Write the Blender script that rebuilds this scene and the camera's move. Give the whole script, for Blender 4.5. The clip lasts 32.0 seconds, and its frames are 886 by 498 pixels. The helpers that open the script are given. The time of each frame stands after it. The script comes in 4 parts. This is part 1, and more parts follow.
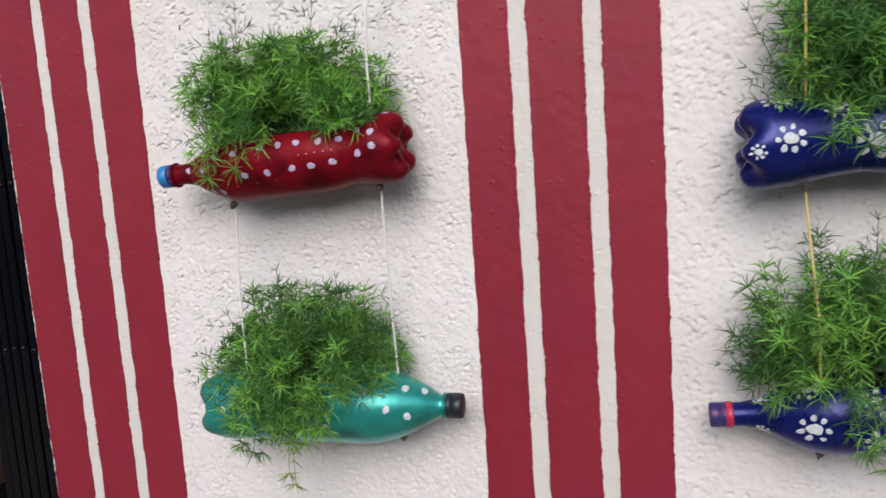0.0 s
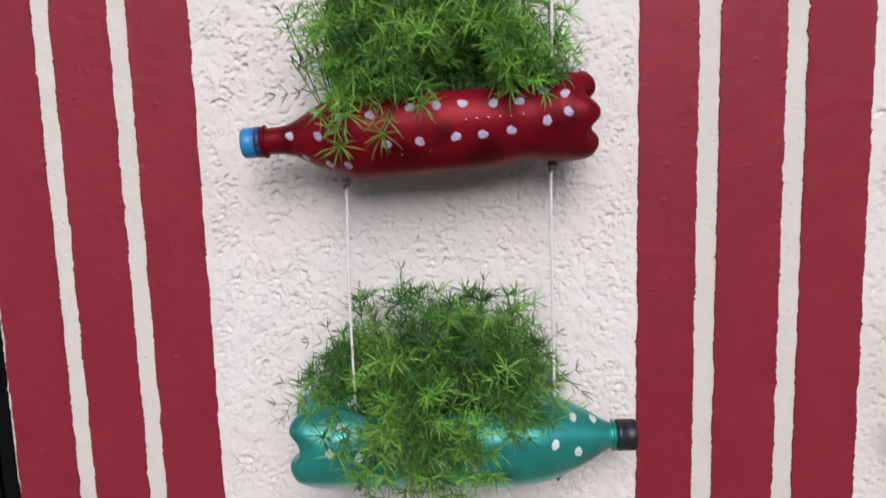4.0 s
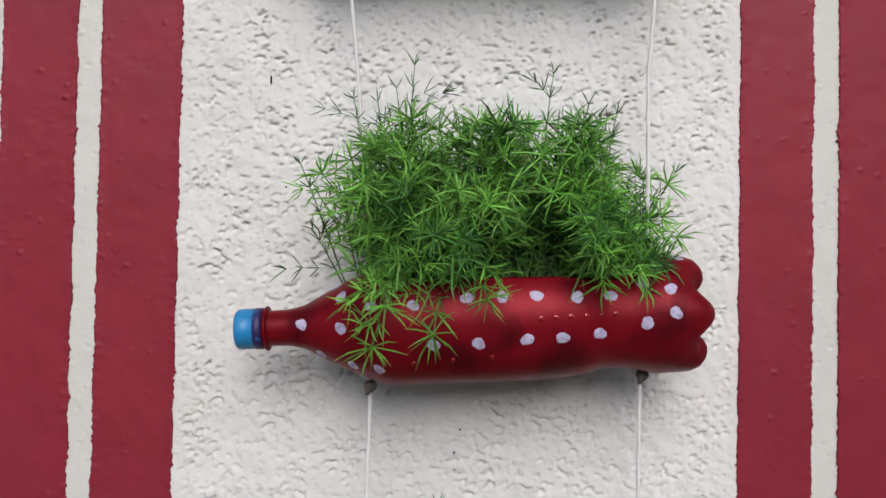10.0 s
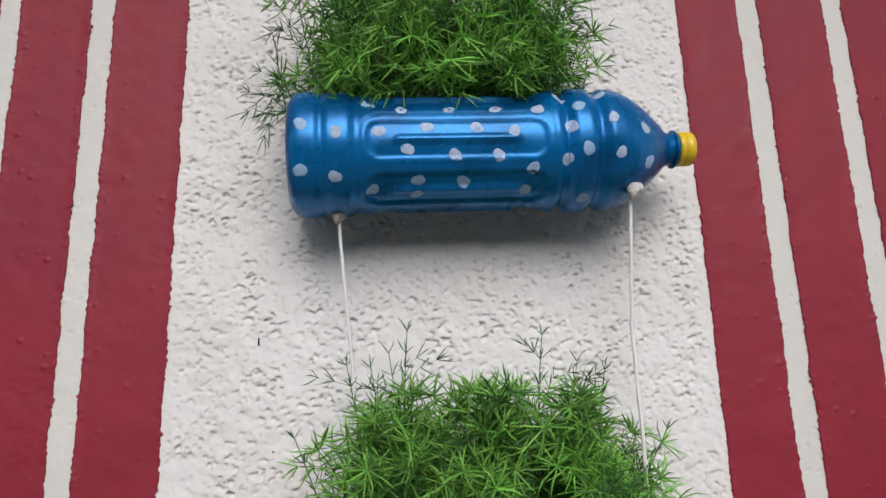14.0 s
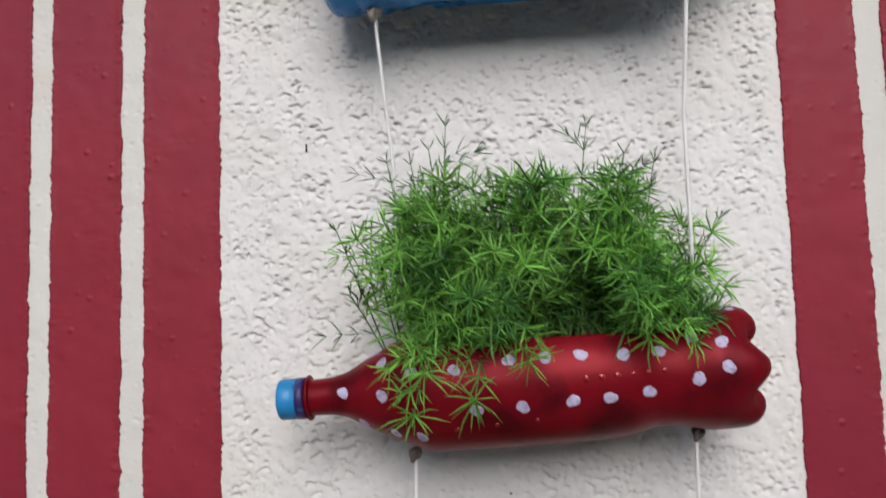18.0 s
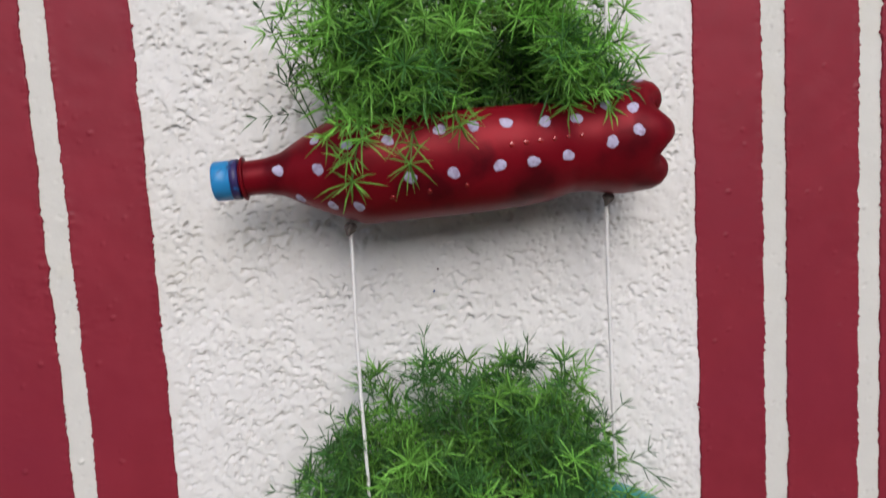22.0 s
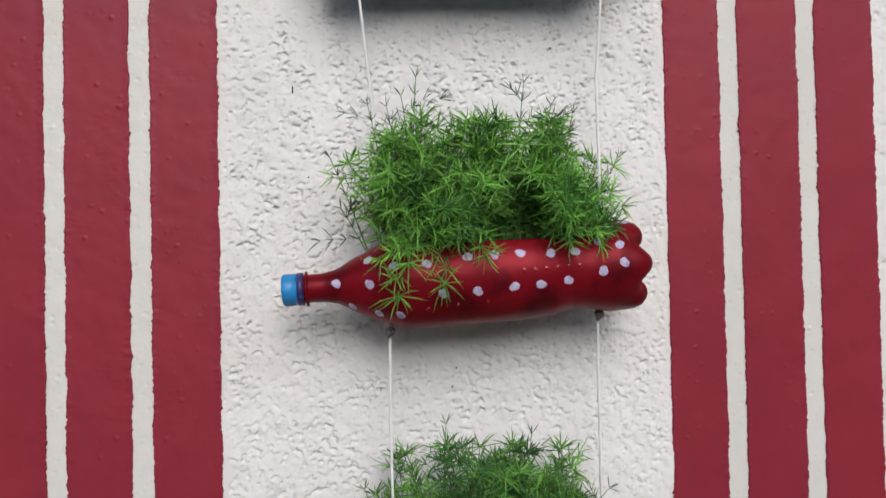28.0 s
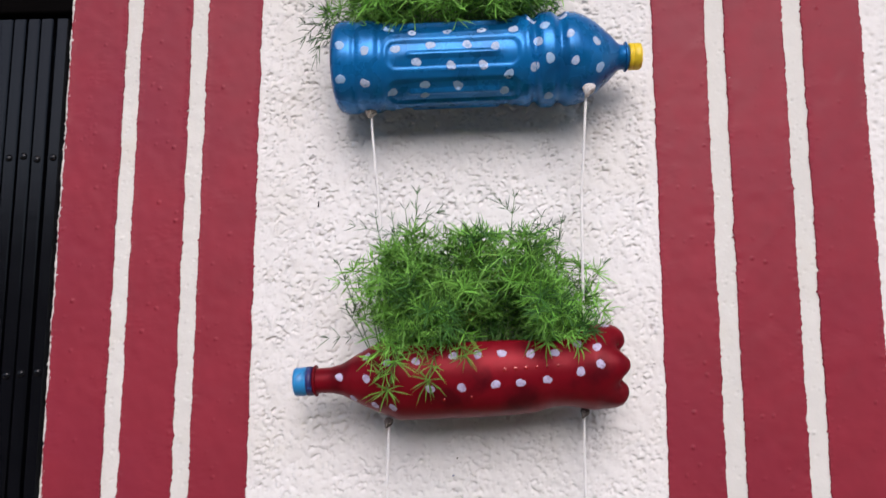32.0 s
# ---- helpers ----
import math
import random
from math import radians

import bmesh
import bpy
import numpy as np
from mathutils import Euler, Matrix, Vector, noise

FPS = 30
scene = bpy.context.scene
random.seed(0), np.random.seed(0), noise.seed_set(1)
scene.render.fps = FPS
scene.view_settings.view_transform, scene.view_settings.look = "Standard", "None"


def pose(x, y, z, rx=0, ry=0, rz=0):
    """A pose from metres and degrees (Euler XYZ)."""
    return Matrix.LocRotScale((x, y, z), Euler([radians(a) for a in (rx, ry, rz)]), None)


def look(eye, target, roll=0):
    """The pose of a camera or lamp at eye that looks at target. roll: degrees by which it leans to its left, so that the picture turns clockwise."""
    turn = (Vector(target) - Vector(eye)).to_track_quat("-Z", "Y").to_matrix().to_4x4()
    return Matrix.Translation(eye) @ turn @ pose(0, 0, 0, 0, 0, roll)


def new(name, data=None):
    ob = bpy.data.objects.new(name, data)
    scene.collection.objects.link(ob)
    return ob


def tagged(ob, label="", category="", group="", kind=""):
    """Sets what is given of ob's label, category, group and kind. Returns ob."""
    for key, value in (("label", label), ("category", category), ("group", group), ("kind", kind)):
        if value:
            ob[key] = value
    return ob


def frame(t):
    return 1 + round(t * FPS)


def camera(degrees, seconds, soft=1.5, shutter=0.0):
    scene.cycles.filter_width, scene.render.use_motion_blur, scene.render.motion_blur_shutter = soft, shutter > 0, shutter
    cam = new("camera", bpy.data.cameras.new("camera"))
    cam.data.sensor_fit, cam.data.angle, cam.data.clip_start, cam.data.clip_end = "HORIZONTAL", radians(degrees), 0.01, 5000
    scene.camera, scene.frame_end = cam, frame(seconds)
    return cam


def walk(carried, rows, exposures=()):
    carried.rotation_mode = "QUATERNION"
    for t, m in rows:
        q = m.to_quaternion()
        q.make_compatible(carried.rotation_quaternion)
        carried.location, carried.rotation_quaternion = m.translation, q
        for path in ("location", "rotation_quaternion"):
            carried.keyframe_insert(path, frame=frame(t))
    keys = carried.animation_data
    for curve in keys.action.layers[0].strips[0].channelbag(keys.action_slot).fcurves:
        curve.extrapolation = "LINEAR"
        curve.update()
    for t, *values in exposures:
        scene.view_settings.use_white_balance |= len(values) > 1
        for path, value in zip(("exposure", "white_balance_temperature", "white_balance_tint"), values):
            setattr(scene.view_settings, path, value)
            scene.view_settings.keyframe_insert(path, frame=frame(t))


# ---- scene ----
cam = camera(61.7, 32.0, 1.5, 0.6)
METRES, EYE, TILT, LEAN, TURN = 1.5, 1.5, 0.0, 0.0, 15.3
ROWS = [
    (0.0, 0.0, 0.0, 0.0, -0.5, -7.11, 3.97),
    (0.5, -0.0549, 0.0077, -0.002, -3.06, -7.35, 3.19),
    (1.0, -0.0878, 0.0031, -0.0078, -2.25, -8.0, 2.0),
    (1.5, -0.0986, 0.005, -0.009, -3.79, -8.31, 1.68),
    (2.0, -0.1118, 0.0417, -0.0153, -1.1, -9.2, 2.19),
    (2.5, -0.1277, 0.0817, -0.0082, 0.58, -9.44, 1.73),
    (3.0, -0.1342, 0.1179, -0.0157, -1.84, -10.55, 1.49),
    (3.2, -0.1455, 0.1248, -0.0138, -5.42, -10.76, 1.02),
    (3.5, -0.1624, 0.1351, -0.011, -8.35, -10.88, 1.19),
    (3.8, -0.1935, 0.1397, -0.0069, -10.71, -8.94, 1.67),
    (4.0, -0.2142, 0.1427, -0.0042, -13.67, -8.13, 1.68),
    (4.5, -0.2391, 0.1438, 0.0029, -15.18, -4.77, 1.89),
    (6.5, -0.1894, 0.2013, 0.0129, -10.8, -3.8, 1.49),
    (7.0, -0.1709, 0.2063, 0.0125, -8.7, -4.02, 2.2),
    (7.5, -0.1624, 0.2111, 0.0077, -8.25, -4.24, 1.77),
    (8.0, -0.1765, 0.2224, 0.0118, -10.07, -2.98, 1.03),
    (8.5, -0.1965, 0.2372, 0.0205, -11.72, -1.18, 0.18),
    (9.0, -0.2075, 0.2442, 0.0249, -12.81, 0.23, -0.1),
    (9.5, -0.2177, 0.2548, 0.0289, -15.37, 0.94, -0.87),
    (10.0, -0.2283, 0.2598, 0.0298, -16.0, 1.27, -0.98),
    (10.5, -0.2353, 0.2598, 0.0289, -17.1, 1.63, -0.36),
    (11.0, -0.2459, 0.2553, 0.0289, -18.49, 1.14, -0.08),
    (11.5, -0.2529, 0.2567, 0.0342, -18.22, 1.62, -0.34),
    (12.0, -0.2497, 0.2577, 0.0411, -18.53, 1.58, 1.22),
    (12.5, -0.2493, 0.2601, 0.0491, -18.38, 2.88, 1.51),
    (12.8, -0.2506, 0.2587, 0.0578, -19.44, 7.82, 1.74),
    (13.0, -0.2514, 0.2577, 0.0636, -19.28, 9.45, 1.52),
    (13.5, -0.2528, 0.2595, 0.0728, -21.22, 13.48, 1.5),
    (14.0, -0.2528, 0.2592, 0.0732, -19.99, 14.32, 1.5),
    (14.5, -0.2518, 0.2586, 0.0746, -20.09, 15.27, 2.14),
    (16.5, -0.2423, 0.269, 0.0816, -16.96, 13.31, 1.3),
    (17.0, -0.2325, 0.2676, 0.068, -15.02, 10.31, 1.1),
    (17.2, -0.2302, 0.2657, 0.0608, -14.82, 9.94, 1.12),
    (17.5, -0.2268, 0.2629, 0.0501, -11.06, 7.1, 1.53),
    (18.0, -0.2206, 0.262, 0.0382, -11.77, 4.6, 1.66),
    (18.5, -0.2166, 0.2616, 0.0314, -13.06, 1.94, 2.64),
    (19.0, -0.214, 0.2632, 0.0219, -15.29, -1.08, 3.07),
    (19.5, -0.212, 0.2637, 0.0145, -15.29, -2.57, 3.04),
    (20.0, -0.2128, 0.2634, 0.0127, -15.99, -2.7, 2.82),
    (20.5, -0.2136, 0.2665, 0.0107, -16.77, -3.3, 2.39),
    (21.0, -0.2175, 0.2663, 0.0088, -16.27, -4.55, 2.91),
    (21.5, -0.2299, 0.2598, 0.0062, -18.23, -4.53, 2.69),
    (22.0, -0.2435, 0.2526, -0.0007, -20.15, -6.21, 3.26),
    (22.5, -0.2386, 0.2327, -0.0087, -18.23, -7.46, 2.47),
    (23.0, -0.225, 0.2025, -0.0082, -15.05, -6.91, 3.09),
    (23.5, -0.2202, 0.1897, -0.0112, -13.75, -8.13, 3.42),
    (24.0, -0.2204, 0.1801, -0.0117, -14.31, -8.05, 3.49),
    (24.5, -0.2237, 0.1733, -0.0138, -13.93, -7.98, 3.04),
    (26.5, -0.2708, 0.1811, 0.0047, -16.46, -6.14, 1.52),
    (27.0, -0.2812, 0.1832, 0.0081, -18.73, -4.25, 1.29),
    (27.5, -0.288, 0.1826, 0.014, -19.91, -0.65, 0.72),
    (28.0, -0.2932, 0.1836, 0.0123, -21.35, 1.17, 1.12),
    (28.5, -0.2853, 0.1768, 0.0201, -19.77, 3.03, 0.86),
    (29.0, -0.2691, 0.162, 0.0252, -14.76, 3.43, 0.44),
    (29.2, -0.2613, 0.1556, 0.0286, -14.92, 5.02, 0.49),
    (29.5, -0.2495, 0.1459, 0.0337, -13.75, 8.6, 0.5),
    (30.0, -0.2452, 0.1329, 0.0312, -12.57, 10.02, 0.17),
    (30.5, -0.2409, 0.127, 0.0309, -12.74, 11.4, 0.49),
    (31.0, -0.2404, 0.1279, 0.026, -12.84, 10.54, 0.29),
    (31.5, -0.2353, 0.1251, 0.0249, -12.97, 9.09, -0.03),
    (32.0, -0.236, 0.1148, 0.0211, -12.45, 7.57, -0.03),
]
EXPOSURES = ((0.0, 0.36, 6600, 14.0), (1.0, 0.45, 6600, 14.5), (2.0, 0.50, 6700, 16.0), (3.0, 0.52, 6700, 16.0), (3.6, 0.43, 6650, 15.0), (4.0, 0.33, 6600, 14.0), (4.5, 0.28, 6500, 13.0), (7.0, 0.20, 6500, 9.0), (13.0, 0.20, 6500, 9.0),
             (14.0, 0.16, 6500, 10.0), (17.0, 0.14, 6500, 9.0), (18.0, 0.22, 6500, 9.5), (21.0, 0.20, 6500, 9.0), (23.0, 0.26, 6500, 11.3), (27.0, 0.30, 6500, 11.0), (28.0, 0.24, 6500, 9.5), (29.0, 0.28, 6500, 12.0), (30.0, 0.31, 6500, 14.0), (31.0, 0.35, 6500, 15.0), (32.0, 0.43, 6500, 16.0))
walk(cam, [(t, pose(0, 0, EYE, TILT, LEAN, TURN) @ pose(METRES * x, METRES * y, METRES * z, 90 + pitch, roll, yaw)) for t, x, y, z, yaw, pitch, roll in ROWS], exposures=EXPOSURES)

# ---- world and light ----
world = bpy.data.worlds.new("sky")
scene.world = world
world.use_nodes = True
_nt = world.node_tree
_sky = _nt.nodes.new("ShaderNodeTexSky")
_sky.sky_type = "NISHITA"
_sky.sun_disc = False
_sky.sun_elevation, _sky.sun_rotation = radians(33), radians(176)
_sky.air_density, _sky.dust_density = 1.0, 1.5
_nt.nodes["Background"].inputs["Strength"].default_value = 0.15
_nt.links.new(_sky.outputs[0], _nt.nodes["Background"].inputs["Color"])
sun_data = bpy.data.lights.new("sun", "SUN")
sun_data.energy, sun_data.angle, sun_data.color = 1.70, radians(40), (1.0, 0.975, 0.975)
sun = new("sun", sun_data)
sun.matrix_world = look((0.35, -5.0, 3.8), (0.0, 0.86, 0.0))


# ---- materials ----
def rgb(r, g, b):
    """Linear colour from 0-255 screen values."""
    return tuple(((v / 255 + 0.055) / 1.055) ** 2.4 if v > 10 else v / 255 / 12.92 for v in (r, g, b)) + (1.0,)


def material(name, colour, rough=0.6, metal=0.0, vary=0.12, scale=40.0, bump=0.0, bump_scale=300.0, coat=0.0, spec=0.5, island=0.0, random_ob=0.0, rough_vary=0.1, translucent=0.0, stain=None):
    m = bpy.data.materials.new(name)
    m.use_nodes = True
    nt = m.node_tree
    b = nt.nodes["Principled BSDF"]
    L = nt.links.new
    geo = nt.nodes.new("ShaderNodeTexCoord")
    n1 = nt.nodes.new("ShaderNodeTexNoise")
    n1.inputs["Scale"].default_value, n1.inputs["Detail"].default_value = scale, 6
    L(geo.outputs["Object"], n1.inputs["Vector"])
    n2 = nt.nodes.new("ShaderNodeTexNoise")
    n2.inputs["Scale"].default_value, n2.inputs["Detail"].default_value = scale * 0.13, 4
    L(geo.outputs["Object"], n2.inputs["Vector"])
    add = nt.nodes.new("ShaderNodeMath")
    add.operation = "ADD"
    L(n1.outputs["Fac"], add.inputs[0])
    L(n2.outputs["Fac"], add.inputs[1])
    rng = nt.nodes.new("ShaderNodeMapRange")
    rng.inputs["From Min"].default_value, rng.inputs["From Max"].default_value = 0.6, 1.4
    rng.inputs["To Min"].default_value, rng.inputs["To Max"].default_value = 1 - vary, 1 + vary
    L(add.outputs[0], rng.inputs["Value"])
    value = rng.outputs[0]
    for amount, kind in ((island, "geo"), (random_ob, "ob")):
        if amount:
            src = nt.nodes.new("ShaderNodeNewGeometry" if kind == "geo" else "ShaderNodeObjectInfo")
            r2 = nt.nodes.new("ShaderNodeMapRange")
            r2.inputs["To Min"].default_value, r2.inputs["To Max"].default_value = 1 - amount, 1 + amount
            L(src.outputs["Random Per Island" if kind == "geo" else "Random"], r2.inputs["Value"])
            mul = nt.nodes.new("ShaderNodeMath")
            mul.operation = "MULTIPLY"
            L(value, mul.inputs[0])
            L(r2.outputs[0], mul.inputs[1])
            value = mul.outputs[0]
    base = nt.nodes.new("ShaderNodeRGB")
    base.outputs[0].default_value = colour
    scl = nt.nodes.new("ShaderNodeVectorMath")
    scl.operation = "SCALE"
    L(base.outputs[0], scl.inputs[0])
    L(value, scl.inputs["Scale"])
    col = scl.outputs[0]
    if stain:
        tint, where, low, high = stain
        n3 = nt.nodes.new("ShaderNodeTexNoise")
        n3.inputs["Scale"].default_value, n3.inputs["Detail"].default_value = where, 5
        L(geo.outputs["Object"], n3.inputs["Vector"])
        ramp = nt.nodes.new("ShaderNodeMapRange")
        ramp.inputs["From Min"].default_value, ramp.inputs["From Max"].default_value = low, high
        L(n3.outputs["Fac"], ramp.inputs["Value"])
        mix = nt.nodes.new("ShaderNodeMix")
        mix.data_type = "RGBA"
        L(ramp.outputs[0], mix.inputs["Factor"])
        L(col, mix.inputs["A"])
        mix.inputs["B"].default_value = tint
        col = mix.outputs["Result"]
    L(col, b.inputs["Base Color"])
    rr = nt.nodes.new("ShaderNodeMapRange")
    rr.inputs["To Min"].default_value, rr.inputs["To Max"].default_value = max(0.02, rough - rough_vary), min(1.0, rough + rough_vary)
    L(n1.outputs["Fac"], rr.inputs["Value"])
    L(rr.outputs[0], b.inputs["Roughness"])
    b.inputs["Metallic"].default_value = metal
    b.inputs["Specular IOR Level"].default_value = spec
    b.inputs["Coat Weight"].default_value = coat
    b.inputs["Coat Roughness"].default_value = 0.2
    if bump:
        n4 = nt.nodes.new("ShaderNodeTexNoise")
        n4.inputs["Scale"].default_value, n4.inputs["Detail"].default_value = bump_scale, 4
        L(geo.outputs["Object"], n4.inputs["Vector"])
        bp = nt.nodes.new("ShaderNodeBump")
        bp.inputs["Strength"].default_value, bp.inputs["Distance"].default_value = 0.6, bump
        L(n4.outputs["Fac"], bp.inputs["Height"])
        L(bp.outputs[0], b.inputs["Normal"])
    if translucent:
        tr = nt.nodes.new("ShaderNodeBsdfTranslucent")
        L(col, tr.inputs["Color"])
        mx = nt.nodes.new("ShaderNodeMixShader")
        mx.inputs[0].default_value = translucent
        L(b.outputs[0], mx.inputs[1])
        L(tr.outputs[0], mx.inputs[2])
        L(mx.outputs[0], nt.nodes["Material Output"].inputs["Surface"])
    return m


STUCCO = material("white_stucco", (0.705, 0.685, 0.665, 1), 0.85, vary=0.04, scale=60, bump=0.0002, bump_scale=420, spec=0.25, stain=((0.62, 0.595, 0.55, 1), 9, 0.52, 0.80))
CREAM = material("cream_wall_paint", (0.61, 0.595, 0.555, 1), 0.7, vary=0.05, scale=50, bump=0.0003, bump_scale=260, spec=0.3, stain=((0.58, 0.55, 0.48, 1), 14, 0.58, 0.85))
REDWALL = material("red_wall_paint", (0.235, 0.0200, 0.0345, 1), 0.50, vary=0.13, scale=26, bump=0.00015, bump_scale=200, spec=0.22, stain=((0.215, 0.018, 0.036, 1), 6, 0.45, 0.75))
RED = material("red_bottle_paint", (0.180, 0.0035, 0.010, 1), 0.42, metal=0.24, vary=0.2, scale=60, bump=0.0007, bump_scale=48, coat=0.0, spec=0.14, stain=((0.085, 0.002, 0.006, 1), 30, 0.50, 0.68))
BEAD = material("glossy_red_paint", (0.26, 0.010, 0.012, 1), 0.16, metal=0.2, vary=0.2, scale=300, spec=0.8)
BLUE = material("blue_bottle_paint", (0.001, 0.135, 0.370, 1), 0.28, metal=0.32, vary=0.2, scale=60, bump=0.0011, bump_scale=36, coat=0.0, spec=0.3, stain=((0.002, 0.060, 0.170, 1), 18, 0.48, 0.74))
GREEN = material("metallic_teal_paint", (0.018, 0.325, 0.285, 1), 0.36, metal=0.55, vary=0.18, scale=60, bump=0.0006, bump_scale=48, coat=0.4, spec=0.5, stain=((0.012, 0.145, 0.120, 1), 20, 0.50, 0.74))
DOTWHITE = material("chalky_white_dot_paint", (0.58, 0.62, 0.62, 1), 0.6, vary=0.2, scale=420, bump=0.0003, bump_scale=900, random_ob=0.08, stain=((0.30, 0.46, 0.44, 1), 330, 0.54, 0.72))
NAVY = material("navy_bottle_paint", (0.004, 0.011, 0.125, 1), 0.29, metal=0.30, vary=0.2, scale=50, bump=0.0008, bump_scale=50, spec=0.4, stain=((0.004, 0.007, 0.09, 1), 24, 0.5, 0.75))
DOT = material("white_dot_paint", (0.45, 0.41, 0.57, 1), 0.6, vary=0.2, scale=420, bump=0.0003, bump_scale=900, random_ob=0.10, stain=((0.30, 0.24, 0.36, 1), 300, 0.48, 0.66))
DOTPALE = material("thin_white_dot_paint", (0.26, 0.40, 0.58, 1), 0.6, vary=0.2, scale=420, bump=0.0003, bump_scale=900, random_ob=0.2)
DOTBLUE = material("worn_white_dot_paint", (0.40, 0.48, 0.62, 1), 0.6, vary=0.25, scale=380, bump=0.0002, bump_scale=900, random_ob=0.12, stain=((0.20, 0.33, 0.52, 1), 260, 0.50, 0.68))
CAPBLUE = material("blue_cap_plastic", (0.015, 0.21, 0.47, 1), 0.4, vary=0.08, stain=((0.04, 0.006, 0.03, 1), 70, 0.6, 0.68))
CAPBAND = material("dark_purple_cap_paint", (0.022, 0.014, 0.085, 1), 0.45, vary=0.3, scale=90, stain=((0.015, 0.12, 0.33, 1), 120, 0.56, 0.66))
CAPBLACK = material("black_cap_plastic", (0.012, 0.014, 0.024, 1), 0.4, vary=0.1)
CAPYELLOW = material("yellow_cap_plastic", (0.72, 0.50, 0.02, 1), 0.4, vary=0.06)
CAPPURPLE = material("purple_cap_plastic", (0.035, 0.028, 0.13, 1), 0.4, vary=0.15, stain=((0.16, 0.012, 0.05, 1), 60, 0.58, 0.68))
CAPRED = material("red_collar_plastic", (0.45, 0.02, 0.06, 1), 0.4)
CORD = material("white_cord", (0.74, 0.72, 0.70, 1), 0.8, vary=0.08, scale=500)
CORDDARK = material("grey_knot_cord", (0.12, 0.10, 0.09, 1), 0.9, vary=0.3, scale=500)
CORDBROWN = material("soiled_knot_cord", (0.42, 0.37, 0.32, 1), 0.9, vary=0.4, scale=500)
CORDKNOT = material("greyed_knot_cord", (0.50, 0.47, 0.45, 1), 0.85, vary=0.35, scale=500)
CORDYELLOW = material("yellow_cord", (0.62, 0.50, 0.16, 1), 0.8, vary=0.08, scale=500)
SOIL = material("dark_soil", (0.022, 0.015, 0.010, 1), 0.95, vary=0.4, scale=200, bump=0.003, bump_scale=260)
LEAF = material("fern_needle", (0.215, 0.485, 0.085, 1), 0.5, vary=0.12, scale=12, island=0.42, random_ob=0.22, translucent=0.38, spec=0.3)
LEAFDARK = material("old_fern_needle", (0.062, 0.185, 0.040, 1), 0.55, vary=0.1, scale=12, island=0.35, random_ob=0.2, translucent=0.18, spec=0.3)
# Needles of backlit thin sprigs and gap fronds, with shade put into the colour.
LEAFSHADE = material("shaded_fern_needle", (0.062, 0.140, 0.048, 1), 0.55, vary=0.1, scale=12, island=0.4, random_ob=0.2, translucent=0.15, spec=0.3)
LEAFPALE = material("yellowing_fern_needle", (0.30, 0.37, 0.065, 1), 0.55, vary=0.1, scale=12, island=0.35, translucent=0.3, spec=0.3)
LEAFOLD = material("dark_broad_leaf", (0.018, 0.035, 0.022, 1), 0.5, vary=0.2)
STEM = material("fern_stem", (0.07, 0.15, 0.035, 1), 0.6, vary=0.2)
STEEL = material("black_gate_paint", (0.0030, 0.0032, 0.0045, 1), 0.22, vary=0.25, scale=30, bump=0.0002, bump_scale=90, spec=0.26)
# Dark plate steel, set near black for the shade over the gate top too.
STEELSHADE = material("dark_steel_and_track_shade", (0.0022, 0.0018, 0.0018, 1), 0.75, vary=0.3, spec=0.02)
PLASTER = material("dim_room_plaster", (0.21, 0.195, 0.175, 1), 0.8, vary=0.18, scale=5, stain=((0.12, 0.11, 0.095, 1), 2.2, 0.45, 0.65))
CEIL = material("plain_ceiling_paint", (0.5, 0.48, 0.45, 1), 0.9, vary=0.05)
TILE_A = material("cream_floor_tile", (0.56, 0.385, 0.25, 1), 0.75, vary=0.2, scale=8, spec=0.15, random_ob=0.2)
TILE_B = material("brown_floor_tile", (0.23, 0.09, 0.045, 1), 0.75, vary=0.2, scale=8, spec=0.15, random_ob=0.3)
GROUT = material("floor_screed", (0.14, 0.11, 0.09, 1), 0.9, vary=0.2, scale=20)
PAVE = material("grey_pavement", (0.27, 0.225, 0.165, 1), 0.9, vary=0.2, scale=6, bump=0.004, bump_scale=40)
# Dark tone chosen for what the gate and bottles reflect.
FARWALL = material("dark_far_wall_blocker", (0.060, 0.052, 0.045, 1), 0.9, vary=0.2, scale=4)
POTRED = material("red_plastic_pot", (0.22, 0.012, 0.010, 1), 0.4, vary=0.1)
POTGREEN = material("green_plastic_pot", (0.02, 0.20, 0.035, 1), 0.45, vary=0.1)
POTORANGE = material("orange_clay_pot", (0.40, 0.12, 0.03, 1), 0.7, vary=0.15)
LATCH = material("blue_black_steel", (0.010, 0.014, 0.030, 1), 0.25, vary=0.2)
TIN = material("blue_grey_tin", (0.09, 0.13, 0.24, 1), 0.4, vary=0.15)
YELLOW = material("yellow_strap_plastic", (0.24, 0.11, 0.008, 1), 0.6, spec=0.2)
DARKWOOD = material("dark_bench_wood", (0.025, 0.014, 0.010, 1), 0.6, vary=0.3, scale=14)
DOORRED = material("dark_red_door_paint", (0.10, 0.012, 0.010, 1), 0.5, vary=0.2)
ALOE = material("aloe_skin", (0.055, 0.15, 0.085, 1), 0.45, vary=0.3, scale=90, stain=((0.20, 0.29, 0.22, 1), 210, 0.56, 0.64))
POTLEAF = material("house_plant_leaf", (0.065, 0.11, 0.030, 1), 0.5, vary=0.15, scale=12, island=0.4, translucent=0.2)


